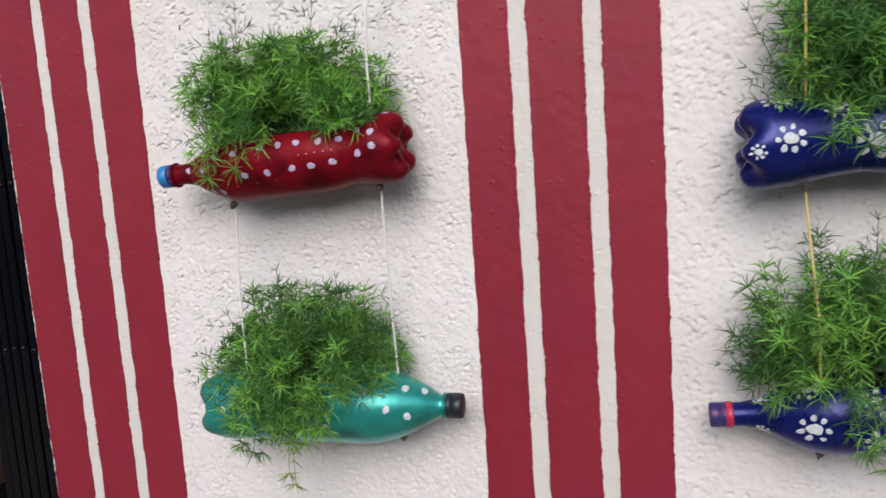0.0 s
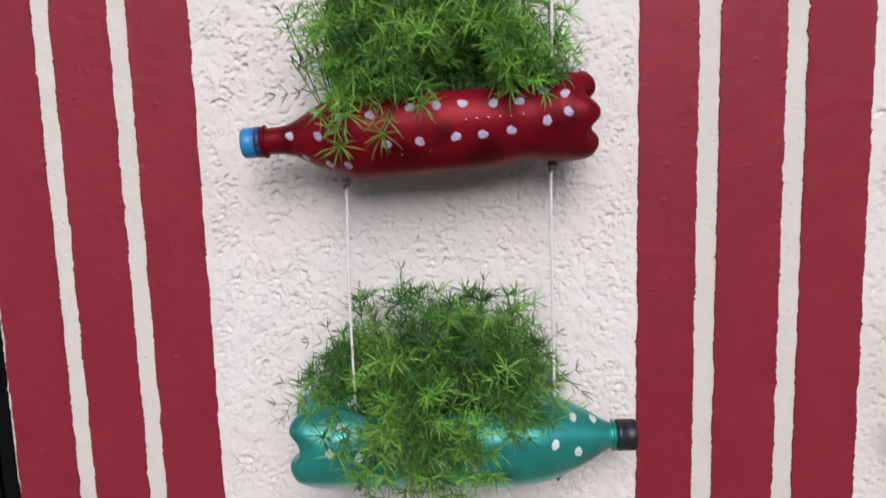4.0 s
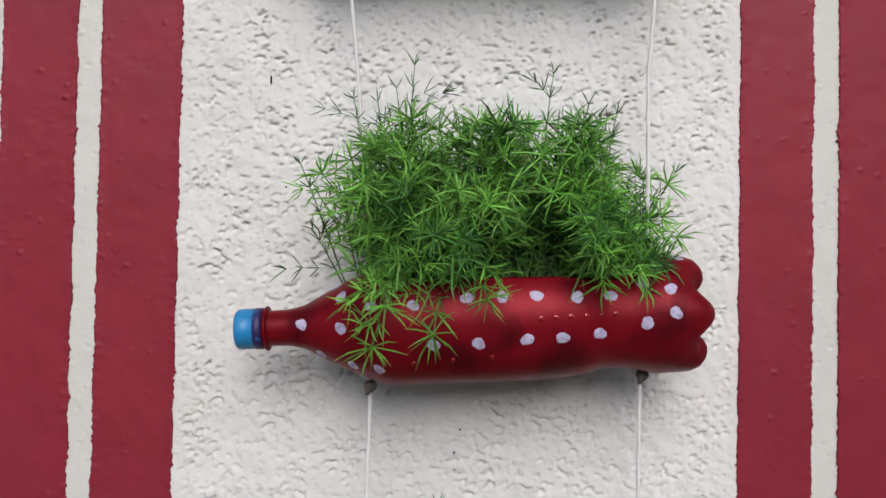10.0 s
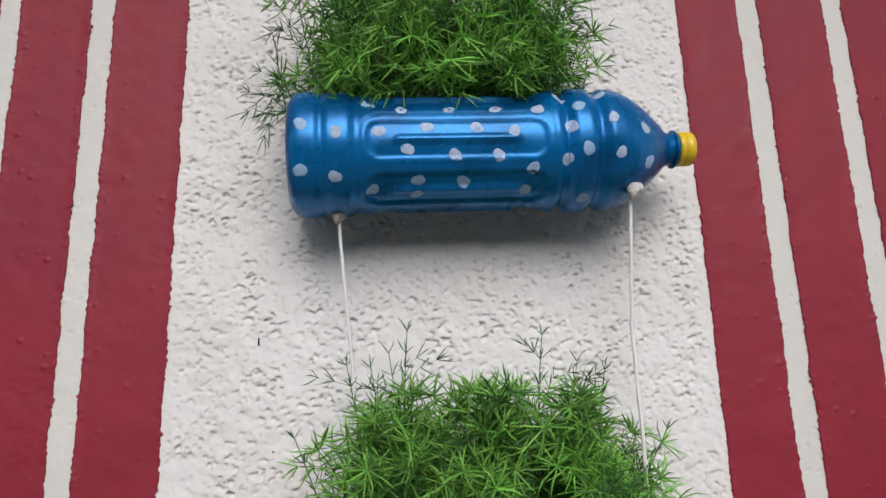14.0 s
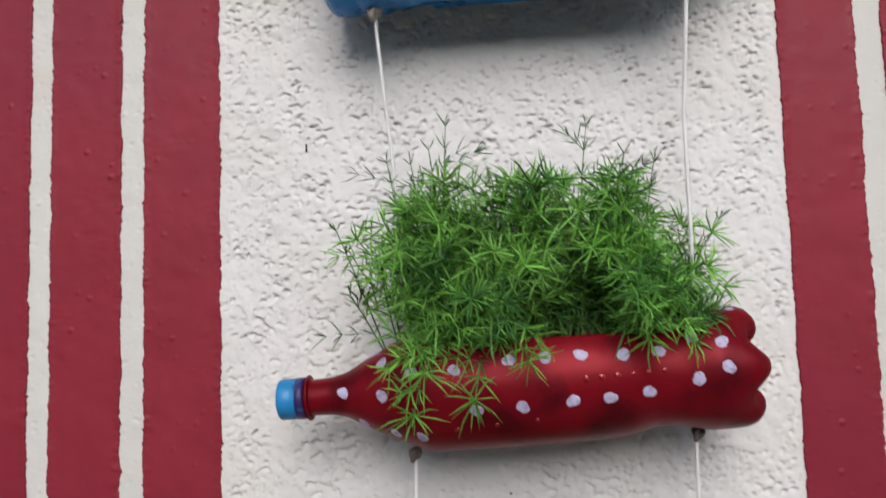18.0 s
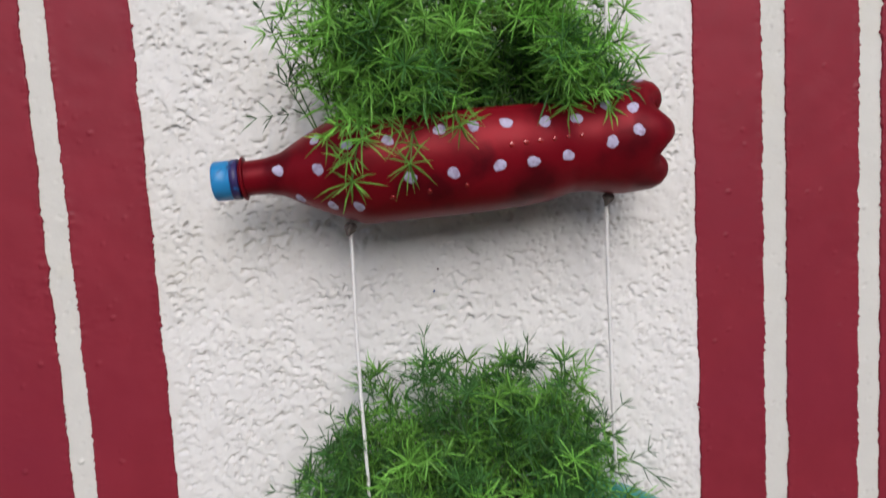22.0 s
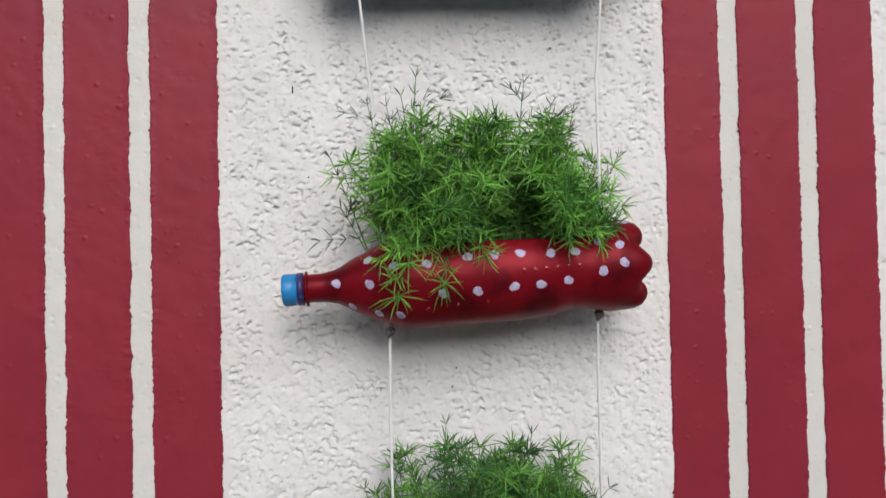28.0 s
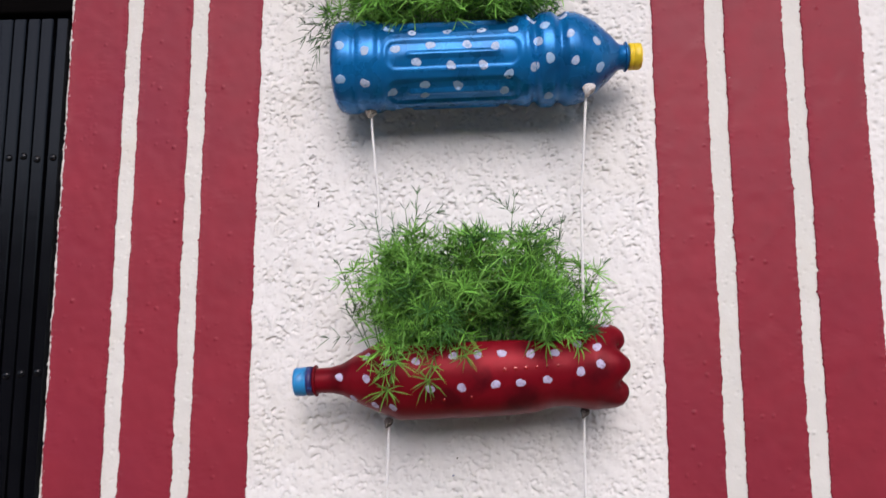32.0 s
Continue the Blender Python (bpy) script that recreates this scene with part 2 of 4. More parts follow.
# ---- mesh helpers ----
def mesh_ob(name, verts, faces, mats, parent=None, label="", smooth=True, slots=None):
    me = bpy.data.meshes.new(name)
    if isinstance(faces, np.ndarray):
        verts = np.asarray(verts, np.float32)
        me.vertices.add(len(verts))
        me.vertices.foreach_set("co", verts.ravel())
        me.loops.add(faces.size)
        me.loops.foreach_set("vertex_index", faces.astype(np.int32).ravel())
        me.polygons.add(len(faces))
        me.polygons.foreach_set("loop_start", np.arange(0, faces.size, faces.shape[1], dtype=np.int32))
        me.update(calc_edges=True)
    else:
        me.from_pydata([tuple(v) for v in verts], [], [tuple(f) for f in faces])
    for m in (mats if isinstance(mats, (list, tuple)) else [mats]):
        me.materials.append(m)
    if slots is not None:
        me.polygons.foreach_set("material_index", slots)
    if smooth:
        me.polygons.foreach_set("use_smooth", [True] * len(me.polygons))
    me.update()
    ob = new(name, me)
    if parent is not None:
        ob.parent = parent
    if label:
        ob["label"] = label
    return ob


def part(name, bm, mat, parent, label="", smooth=True):
    bmesh.ops.recalc_face_normals(bm, faces=bm.faces[:])
    me = bpy.data.meshes.new(name)
    bm.to_mesh(me)
    bm.free()
    me.materials.append(mat)
    if smooth:
        me.polygons.foreach_set("use_smooth", [True] * len(me.polygons))
    ob = new(name, me)
    if parent is not None:
        ob.parent = parent
    if label:
        ob["label"] = label
    return ob


def box_bm(x0, x1, y0, y1, z0, z1, bevel=0.0):
    bm = bmesh.new()
    bmesh.ops.create_cube(bm, size=1.0, matrix=Matrix.Translation(((x0 + x1) / 2, (y0 + y1) / 2, (z0 + z1) / 2)) @ Matrix.Diagonal((x1 - x0, y1 - y0, z1 - z0, 1)))
    if bevel:
        bmesh.ops.bevel(bm, geom=bm.edges[:], offset=bevel, segments=2, affect="EDGES", profile=0.5)
    return bm


def lathe_bm(points, n=48, ribs=0.0, rib_span=(1, -1)):
    """A turned shape round z from (z, r) points; ribs: depth of grip ribs for z within rib_span."""
    bm = bmesh.new()
    rings = []
    for z, r in points:
        ring = []
        for k in range(n):
            rr = r - (ribs if k % 2 and rib_span[0] <= z <= rib_span[1] else 0)
            a = 2 * math.pi * k / n
            ring.append(bm.verts.new((rr * math.cos(a), rr * math.sin(a), z)))
        rings.append(ring)
    for a, b in zip(rings, rings[1:]):
        for k in range(n):
            bm.faces.new((a[k], a[(k + 1) % n], b[(k + 1) % n], b[k]))
    bm.faces.new(rings[0])
    bm.faces.new(rings[-1])
    return bm


def field(nx, nz, cell, low, high, seed, aspect=1.0):
    """Noise with wavelengths between low and high metres, mean 0, spread 1."""
    g = np.random.default_rng(seed).standard_normal((nx, nz))
    fx, fz = np.meshgrid(np.fft.fftfreq(nx, cell), np.fft.fftfreq(nz, cell), indexing="ij")
    f = np.hypot(fx * aspect, fz)
    keep = np.exp(-((f * low) ** 2)) * (1 - np.exp(-((f * high) ** 2)))
    out = np.fft.ifft2(np.fft.fft2(g) * keep).real
    return (out - out.mean()) / out.std()


def grid_faces(nx, nz):
    i, j = np.meshgrid(np.arange(nx - 1), np.arange(nz - 1), indexing="ij")
    a = (i * nz + j).ravel()
    return np.stack([a, a + nz, a + nz + 1, a + 1], 1)


def sheet(name, x0, x1, z0, z1, cell, height, mat, parent, label="", edges=None, sag=0.0):
    """An upright relief facing -y: height(X, Z) gives metres out of the wall; its rim is turned back 6 mm; sag: how far lumps hang down."""
    nx, nz = int(round((x1 - x0) / cell)) + 1, int(round((z1 - z0) / cell)) + 1
    X, Z = np.meshgrid(np.linspace(x0, x1, nx), np.linspace(z0, z1, nz), indexing="ij")
    H = height(X, Z)
    if edges is not None:
        X = edges(X, Z)
    Z = Z - sag * (H - H.mean()) * np.minimum(np.minimum(Z - z0, z1 - Z) / 0.01, 1.0)
    P = np.pad(np.stack([X, WALL_Y - H, Z], -1), ((1, 1), (1, 1), (0, 0)), mode="edge")
    P[0, :, 1] = P[-1, :, 1] = P[:, 0, 1] = P[:, -1, 1] = WALL_Y + 0.006
    return mesh_ob(name, P.reshape(-1, 3), grid_faces(nx + 2, nz + 2), mat, parent, label)


# ---- the wall ----
WALL_Y = 0.860
LOW, HIGH = 0.0, 2.75
STRIPES = (("red", -0.8488, -0.7855), ("red", -0.7675, -0.7105), ("red", -0.6915, -0.6305), ("red", -0.1970, -0.1400), ("red", -0.1195, -0.0570), ("red", -0.0370, 0.0255))
SHOW_LOW, SHOW_HIGH = 0.96, 2.10

wall_front = part("wall_front", box_bm(-0.850, 1.60, WALL_Y + 0.004, WALL_Y + 0.16, LOW, HIGH, 0.003), CREAM, None, smooth=False)
tagged(wall_front, "white stucco outer wall with red painted vertical stripes", "wall", kind="structure")


def stucco(seed, cell, x0, x1, z0, z1):
    """Trowelled roughcast: soft swells, small lumps, and sharp little pits."""
    nx, nz = int(round((x1 - x0) / cell)) + 1, int(round((z1 - z0) / cell)) + 1
    pad = 24
    make = lambda low, high, k, aspect=1.0: field(nx + pad, nz + pad, cell, low, high, seed + k, aspect)[:nx, :nz]
    big, lump, patch = make(0.016, 0.06, 0), make(0.008, 0.026, 1, 0.9), make(0.03, 0.12, 3)
    pit, pit2, wart = make(0.0050, 0.016, 2, 1.3), make(0.0032, 0.010, 4, 1.2), make(0.0036, 0.012, 6)
    rough = np.clip(0.95 + 0.34 * patch, 0.35, 1.6)
    step = lambda v: v * v * (3 - 2 * v)

    def height(X, Z):
        edge = step(np.minimum(np.minimum(X - x0, x1 - X) / 0.016, 1.0).clip(0, 1))
        holes = 0.0016 * step(np.clip((pit - 0.85 + 0.3 * (rough - 1)) / 1.0, 0, 1)) + 0.0021 * step(np.clip((pit2 - 1.50 + 0.3 * (rough - 1)) / 0.8, 0, 1))
        h = 0.00028 * big + rough * (0.00034 * np.tanh(1.3 * lump) + 0.0004 * np.clip(wart - 1.7, 0, 1.0) - holes)
        return 0.0022 + h * (0.12 + 0.88 * edge)

    return height


HERO = (-0.6335, -0.1940)
sheet("stucco_panel", *HERO, SHOW_LOW, SHOW_HIGH, 0.0012, stucco(11, 0.0012, *HERO, SHOW_LOW, SHOW_HIGH), STUCCO, wall_front, "rough white stucco panel", sag=0.45)
SIDE = (0.0225, 0.4595)
sheet("stucco_panel", *SIDE, SHOW_LOW, SHOW_HIGH, 0.0018, stucco(21, 0.0018, *SIDE, SHOW_LOW, SHOW_HIGH), STUCCO, wall_front, "rough white stucco panel", sag=0.45)
for x0, x1 in (HERO, SIDE):
    for z0, z1 in ((LOW + 0.01, SHOW_LOW), (SHOW_HIGH, HIGH - 0.01)):
        sheet("stucco_panel", x0, x1, z0, z1, 0.012, lambda X, Z: 0.0014 + 0 * X, STUCCO, wall_front, "rough white stucco panel")


def wavy(seed, x0, x1, z0, z1, cell):
    """Moves both edges of a band by a brush's wobble."""
    nz = int(round((z1 - z0) / cell)) + 1
    both = []
    for k in (0, 1):
        line = lambda low, high, n: field(4, nz + 30, cell, low, high, seed + n + k)[0, :nz]
        nick = np.clip(line(0.003, 0.02, 9) - 1.5, 0, 1.4) - 0.7 * np.clip(line(0.004, 0.03, 13) - 1.7, 0, 1.2)
        both.append(0.00038 * line(0.03, 0.2, 0) + 0.00020 * line(0.006, 0.03, 17) + 0.00030 * line(0.0018, 0.008, 5) + (0.0013 if k else -0.0013) * nick)

    def edges(X, Z):
        f = (X - x0) / (x1 - x0)
        wl, wr = (np.clip(1 - f * 6, 0, 1), np.clip(1 - (1 - f) * 6, 0, 1))
        return X + wl * both[0][None, :] + wr * both[1][None, :]

    return edges


def paint_relief(seed, x0, x1, z0, z1, cell, out, pocks=0.0):
    nx, nz = int(round((x1 - x0) / cell)) + 1, int(round((z1 - z0) / cell)) + 1
    soft = field(nx + 20, nz + 20, cell, 0.02, 0.10, seed)[:nx, :nz]
    blob = field(nx + 20, nz + 20, cell, 0.006, 0.02, seed + 9)[:nx, :nz]
    drag = field(nx + 20, nz + 20, cell, 0.004, 0.03, seed + 19, 2.2)[:nx, :nz]
    pock = field(nx + 20, nz + 20, cell, 0.0036, 0.012, seed + 39, 1.3)[:nx, :nz]
    patch = np.clip(field(nx + 20, nz + 20, cell, 0.04, 0.16, seed + 29)[:nx, :nz], 0, 2)

    def height(X, Z):
        rim = np.exp(-(np.minimum(X - x0, x1 - X) / 0.0035) ** 2)
        return out + 0.00012 * soft + 0.0016 * np.clip(blob - 2.4, 0, 1.2) + 0.00003 * patch * drag + rim * (0.0004 + 0.0003 * np.clip(drag, -1, 2)) - pocks * np.clip(pock - 1.9, 0, 0.8)

    return height


for n, (_, x0, x1) in enumerate(STRIPES):
    cell = 0.0015
    sheet("painted_stripe", x0, x1, SHOW_LOW, SHOW_HIGH, cell, paint_relief(100 + n, x0, x1, SHOW_LOW, SHOW_HIGH, cell, 0.0034), REDWALL, wall_front, "hand-painted dark red stripe", wavy(200 + 20 * n, x0, x1, SHOW_LOW, SHOW_HIGH, cell))
    for z0, z1 in ((LOW + 0.01, SHOW_LOW), (SHOW_HIGH, HIGH - 0.01)):
        sheet("painted_stripe", x0, x1, z0, z1, 0.03, lambda X, Z: 0.0034 + 0 * X, REDWALL, wall_front, "hand-painted dark red stripe")
for n, (x0, x1) in enumerate(((-0.789, -0.764), (-0.714, -0.688), (-0.1435, -0.116), (-0.0605, -0.0335))):
    sheet("cream_stripe", x0, x1, SHOW_LOW, SHOW_HIGH, 0.0015, paint_relief(300 + n, x0, x1, SHOW_LOW, SHOW_HIGH, 0.0015, 0.0018, 0.0016), CREAM, wall_front, "smooth cream painted stripe")

sheet("bare_edge", -0.8506, -0.8470, SHOW_LOW, SHOW_HIGH, 0.0012, paint_relief(340, -0.8506, -0.8470, SHOW_LOW, SHOW_HIGH, 0.0012, 0.0026), CREAM, wall_front, "chipped bare plaster edge", wavy(420, -0.8506, -0.8470, SHOW_LOW, SHOW_HIGH, 0.0012))

speck = lathe_bm([(0, 0.0017), (0.0008, 0.0012), (0.0011, 0.0004)], 10)
bmesh.ops.rotate(speck, verts=speck.verts[:], matrix=Matrix.Rotation(radians(90), 3, "X"))
part("paint_speck", speck, TIN, wall_front, "tiny blue paint splash").location = (-0.4155, WALL_Y - 0.0014, 1.4015)

tick = box_bm(-0.0005, 0.0005, -0.0003, 0.0012, -0.0030, 0.0030, 0.0002)
part("pen_mark", tick, STEELSHADE, wall_front, "short black pen mark").location = (-0.5615, WALL_Y - 0.0028, 1.6860)
for mx, mz in ((-0.4110, 1.4190), (-0.3020, 1.6450), (-0.5480, 1.6030)):
    spot = lathe_bm([(0, 0.0011), (0.0005, 0.0008), (0.0007, 0.0003)], 10)
    bmesh.ops.rotate(spot, verts=spot.verts[:], matrix=Matrix.Rotation(radians(90), 3, "X"))
    part("paint_speck", spot, CORDDARK, wall_front, "tiny dark speck").location = (mx, WALL_Y - 0.0020, mz)

# ---- ground, added light-blocking far wall, the room behind the gate ----
ground = part("ground", box_bm(-14, 14, -9, WALL_Y + 0.1, -0.2, -0.002), PAVE, None, smooth=False)
tagged(ground, "plain grey paved ground before the wall", "ground", kind="structure")
# Added wall out of view; it cuts low skylight and darkens reflections.
tagged(part("far_wall_blocker", box_bm(-14, 14, -6.2, -6.0, -0.1, 3.2), FARWALL, None, smooth=False), "plain dark wall added out of view to close the far side and darken reflections", "wall", kind="structure")
# Overhang added out of view to keep overhead skylight off the wall.
tagged(part("eave", box_bm(-9.0, 9.0, WALL_Y - 0.75, WALL_Y + 0.5, HIGH + 0.002, HIGH + 0.12), CREAM, None, smooth=False), "plain cream eave over the wall, added out of view to block overhead skylight", "roof", kind="structure")
OPEN_L = -2.35
for nm, dims in (("wall_left", (-9.0, OPEN_L, WALL_Y, WALL_Y + 0.16, 0, HIGH)), ("wall_above_gate", (OPEN_L, -0.851, WALL_Y + 0.002, WALL_Y + 0.16, 2.07, HIGH)), ("wall_right", (1.61, 9.0, WALL_Y, WALL_Y + 0.16, 0, HIGH))):
    tagged(part(nm, box_bm(*dims), CREAM, None, smooth=False), "plain cream painted outer wall", "wall", kind="structure")
RX0, RX1, RY1, RTOP = -7.4, 0.2, 4.9, 3.2
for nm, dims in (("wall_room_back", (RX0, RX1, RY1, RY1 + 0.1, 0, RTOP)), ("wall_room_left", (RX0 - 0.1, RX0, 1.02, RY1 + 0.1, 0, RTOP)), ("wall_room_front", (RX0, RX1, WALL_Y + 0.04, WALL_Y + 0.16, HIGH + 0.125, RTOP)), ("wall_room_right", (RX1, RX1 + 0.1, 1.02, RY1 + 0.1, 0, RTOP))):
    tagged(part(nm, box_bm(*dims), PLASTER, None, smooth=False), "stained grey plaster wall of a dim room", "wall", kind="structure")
# Ceiling stops early; the added gap behind it lets skylight brighten the room.
tagged(part("ceiling", box_bm(RX0 - 0.1, RX1 + 0.1, 0.9, 2.5, RTOP, RTOP + 0.1), CEIL, None, smooth=False), "plain pale ceiling over the room's front, cut short to let skylight in", "ceiling", kind="structure")
floor = part("floor", box_bm(RX0 - 0.1, RX1 + 0.1, WALL_Y + 0.1, RY1 + 0.1, -0.2, -0.004), GROUT, None, smooth=False)
tagged(floor, "tiled floor in brown and cream triangles", "floor", kind="structure")

# base_left: the base end lies at the left; s runs from the base end to the cap end
BOTTLES = {}
BOTTLES["red"] = dict(left=(-0.567, 0.796, 1.4985), tilt=3.0, length=0.321, base_left=False,
                prof=[(0.0300, .0400), (0.0360, .0402), (0.0440, .0385), (0.0590, .0356), (0.0730, .0354), (0.0890, .0395), (0.1090, .0412), (0.1400, .0418), (0.1910, .0415),
                      (0.2150, .0412), (0.2210, .0405), (0.2290, .0372), (0.2400, .0325), (0.2540, .0260), (0.2640, .0205), (0.2740, .0150), (0.2850, .0124), (0.2980, .0120), (0.3030, .0120)])
BOTTLES["blue"] = dict(left=(-0.534, 0.808, 1.8195), tilt=1.4, length=0.313, base_left=True,
                 prof=[(0.0, .041), (.003, .0450), (.008, .0472), (.021, .0474), (.0245, .0446), (.028, .0472), (.044, .0472), (.049, .0440), (.055, .0454), (.085, .0444), (.160, .0442), (.190, .0452),
                       (.197, .0470), (.203, .0408), (.209, .0475), (.222, .0478), (.228, .0420), (.235, .0476), (.246, .0462), (.256, .0420), (.266, .0356), (.276, .0272),
                       (.285, .0185), (.290, .0130), (.297, .0122), (.300, .0122)])
BOTTLES["green"] = dict(left=(-0.540, 0.806, 1.2115), tilt=0.0, length=0.331, base_left=True,
                  prof=[(0.030, .0455), (.045, .0455), (.060, .0445), (.130, .0450), (.190, .0465), (.215, .0468), (.235, .0440), (.250, .0402), (.262, .0355), (.276, .0290),
                        (.289, .0222), (.299, .0155), (.305, .0122), (.312, .0118)])
BOTTLES["paw_up"] = dict(left=(0.091, 0.800, 1.4890), tilt=2.0, length=0.325, base_left=True,
                   prof=[(0.030, .0445), (.050, .0432), (.085, .0378), (.110, .0355), (.135, .0385), (.170, .0415), (.210, .0415), (.231, .039), (.246, .0335), (.260, .0265),
                         (.270, .0205), (.280, .0155), (.291, .0124), (.307, .0120)])
BOTTLES["paw_low"] = dict(left=(0.061, 0.810, 1.2060), tilt=2.6, length=0.330, base_left=False,
                    prof=[(0.030, .0435), (.060, .0440), (.200, .0440), (.214, .0430), (.228, .0405), (.240, .0365), (.251, .0320), (.262, .0260), (.272, .0200), (.283, .0155),
                          (.296, .0130), (.312, .0122)])


# ---- bottle planters ----
def radius(prof, s):
    """The smoothed radius of a bottle at s metres from its base end."""
    ps, pr = np.array(prof).T
    k = np.linspace(-1, 1, 9) * 0.0035
    w = np.exp(-((k / 0.0018) ** 2))
    return sum(wi * np.interp(np.asarray(s, float) + ki, ps, pr) for wi, ki in zip(w, k)) / w.sum()


def lobe(phi, turn):
    """1 on the feet of a five-footed base, 0 in the valleys."""
    return 1 - (0.5 - 0.5 * np.cos(5 * (phi - turn))) ** 1.5


def panels(s, phi):
    """Pressed panels of a squarish juice bottle: raised rims of rounded oblongs and a rib in their middle."""
    step = radians(51)
    q = (phi + radians(7) + step / 2) % step - step / 2
    a, b, corner = 0.0665, 0.0160, 0.012
    x, y = np.abs(s - 0.122) - (a - corner), np.abs(q * 0.046) - (b - corner)
    d = np.hypot(np.maximum(x, 0), np.maximum(y, 0)) + np.minimum(np.maximum(x, y), 0) - corner
    rim = 0.0015 * np.exp(-((d / 0.0013) ** 2))
    sunk = -0.0020 / (1 + np.exp(d / 0.0012))
    rx, ry = np.maximum(np.abs(s - 0.122) - 0.043, 0), q * 0.046
    rib = 0.0028 * np.exp(-((np.hypot(rx, ry) / 0.0026) ** 4))
    return rim + sunk + rib


def surface(spec, s, phi, foot=0.0):
    """A place on the bottle's skin in its own frame: x along it from the left end, -y to the front, z up."""
    r = radius(spec["prof"], s)
    if spec.get("panels"):
        r = r + panels(np.asarray(s), phi)
    x = s if spec["base_left"] else spec["length"] - s
    return np.stack(np.broadcast_arrays(x, -r * np.cos(phi), r * np.sin(phi)), -1)


def bottle(name, label, spec, paint, cap_paint, cut, turn=0.0, group="hanging bottle planters"):
    x, y, z = spec["left"]
    thing = tagged(new(name), label, "planter", group)
    thing.matrix_world = pose(x, y, z, 0, -spec["tilt"], 0)
    L, prof, left = spec["length"], spec["prof"], spec["base_left"]
    n = 120
    phi = np.linspace(-math.pi / 2, 1.5 * math.pi, n, endpoint=False)
    flat = spec.get("flat")
    start = 0.003 if flat else 0.030
    body_s = np.linspace(start, prof[-1][0], 150)
    rings = []
    R = float(radius(prof, start))
    if flat:
        for s, f in ((0.006, 0.0), (0.003, 0.5), (0.001, 0.80), (0.0, 0.90)):
            rings.append((np.full(n, s), np.full(n, R * f)))
    else:
        f5 = lobe(phi, turn)
        for d, f, cut_r, cut_d in ((0.014, 0.0, 0.0, 0.0), (0.013, 0.22, 0.10, 0.0), (0.008, 0.40, 0.20, 0.005), (0.0035, 0.52, 0.28, 0.013), (0.0025, 0.62, 0.30, 0.015), (0.0033, 0.74, 0.30, 0.013),
                                   (0.0055, 0.84, 0.28, 0.008), (0.0095, 0.94, 0.22, 0.004), (0.015, 0.99, 0.12, 0.001), (0.022, 1.0, 0.04, 0.0)):
            rings.append((d + cut_d * (1 - f5), R * f * (1 - cut_r * (1 - f5))))
    verts = []
    for s, r in rings:
        xx = s if left else L - s
        verts.append(np.stack([xx, -r * np.cos(phi), r * np.sin(phi)], -1))
    for s in body_s:
        verts.append(surface(spec, s, phi))
    verts = np.array(verts)
    m = len(verts)
    first_body = len(rings)
    s0, s1, half = cut
    faces = []
    for i in range(m - 1):
        s = body_s[i - first_body] if i >= first_body else 0
        for k in range(n):
            a = (math.degrees(phi[k]) - 90 + 180) % 360 - 180
            u = (s - (s0 + s1) / 2) / ((s1 - s0) / 2)
            if abs(u) ** 5 + abs(a / half) ** 5 < 1:
                continue
            k2 = (k + 1) % n
            faces.append((i * n + k, i * n + k2, (i + 1) * n + k2, (i + 1) * n + k))
    body = mesh_ob("body", verts.reshape(-1, 3), faces, paint, thing)
    bm = bmesh.new()
    bm.from_mesh(body.data)
    bmesh.ops.remove_doubles(bm, verts=bm.verts[:], dist=1e-6)
    bmesh.ops.delete(bm, geom=[v for v in bm.verts if not v.link_faces], context="VERTS")
    bmesh.ops.recalc_face_normals(bm, faces=bm.faces[:])
    bm.to_mesh(body.data)
    bm.free()
    thick = body.modifiers.new("wall", "SOLIDIFY")
    thick.thickness, thick.offset = 0.0009, -1.0
    # cap and collar
    turn_x = Matrix.Rotation(radians(90 if left else -90), 4, "Y")
    neck = prof[-1][0]
    at = neck if left else L - neck
    h, rc = L - neck, spec.get("cap_r", 0.0145)
    cap_bm = lathe_bm([(0.0, rc - 0.0008), (0.0008, rc), (h * 0.28, rc), (h * 0.30, rc - 0.0007), (h * 0.34, rc - 0.0007), (h * 0.36, rc), (h - 0.0018, rc - 0.0002), (h - 0.0005, rc - 0.0012), (h, rc - 0.003)], 72, 0.00035, (h * 0.37, h - 0.0015))
    bmesh.ops.transform(cap_bm, matrix=Matrix.Translation((at, 0, 0)) @ turn_x, verts=cap_bm.verts[:])
    cap = part("cap", cap_bm, cap_paint, thing, spec.get("cap_label", ""))
    ring = lathe_bm([(-0.0058, 0.0118), (-0.0055, rc + 0.0002), (-0.0048, rc + 0.0007), (0.0012, rc + 0.0006), (0.0018, rc - 0.0006)] if "ring_paint" in spec else [(-0.0042, 0.0120), (-0.0040, 0.0146), (-0.0034, 0.0152), (-0.0026, 0.0152), (-0.0020, 0.0146), (-0.0018, 0.0120)], 48)
    bmesh.ops.transform(ring, matrix=Matrix.Translation((at, 0, 0)) @ turn_x, verts=ring.verts[:])
    if spec.get("band"):
        band = lathe_bm([(-0.0006, rc - 0.001), (0.0, rc + 0.0003), (h * 0.27, rc + 0.0003), (h * 0.29, rc - 0.001)], 48)
        bmesh.ops.transform(band, matrix=Matrix.Translation((at, 0, 0)) @ turn_x, verts=band.verts[:])
        part("cap_band", band, spec["band"], thing, "dark purple smear of paint round the cap")
    part("neck_ring", ring, spec.get("ring_paint", paint), thing)
    # soil bed
    ns, nw = 60, 15
    ss = np.linspace(s0 - 0.012, s1 + 0.012, ns)
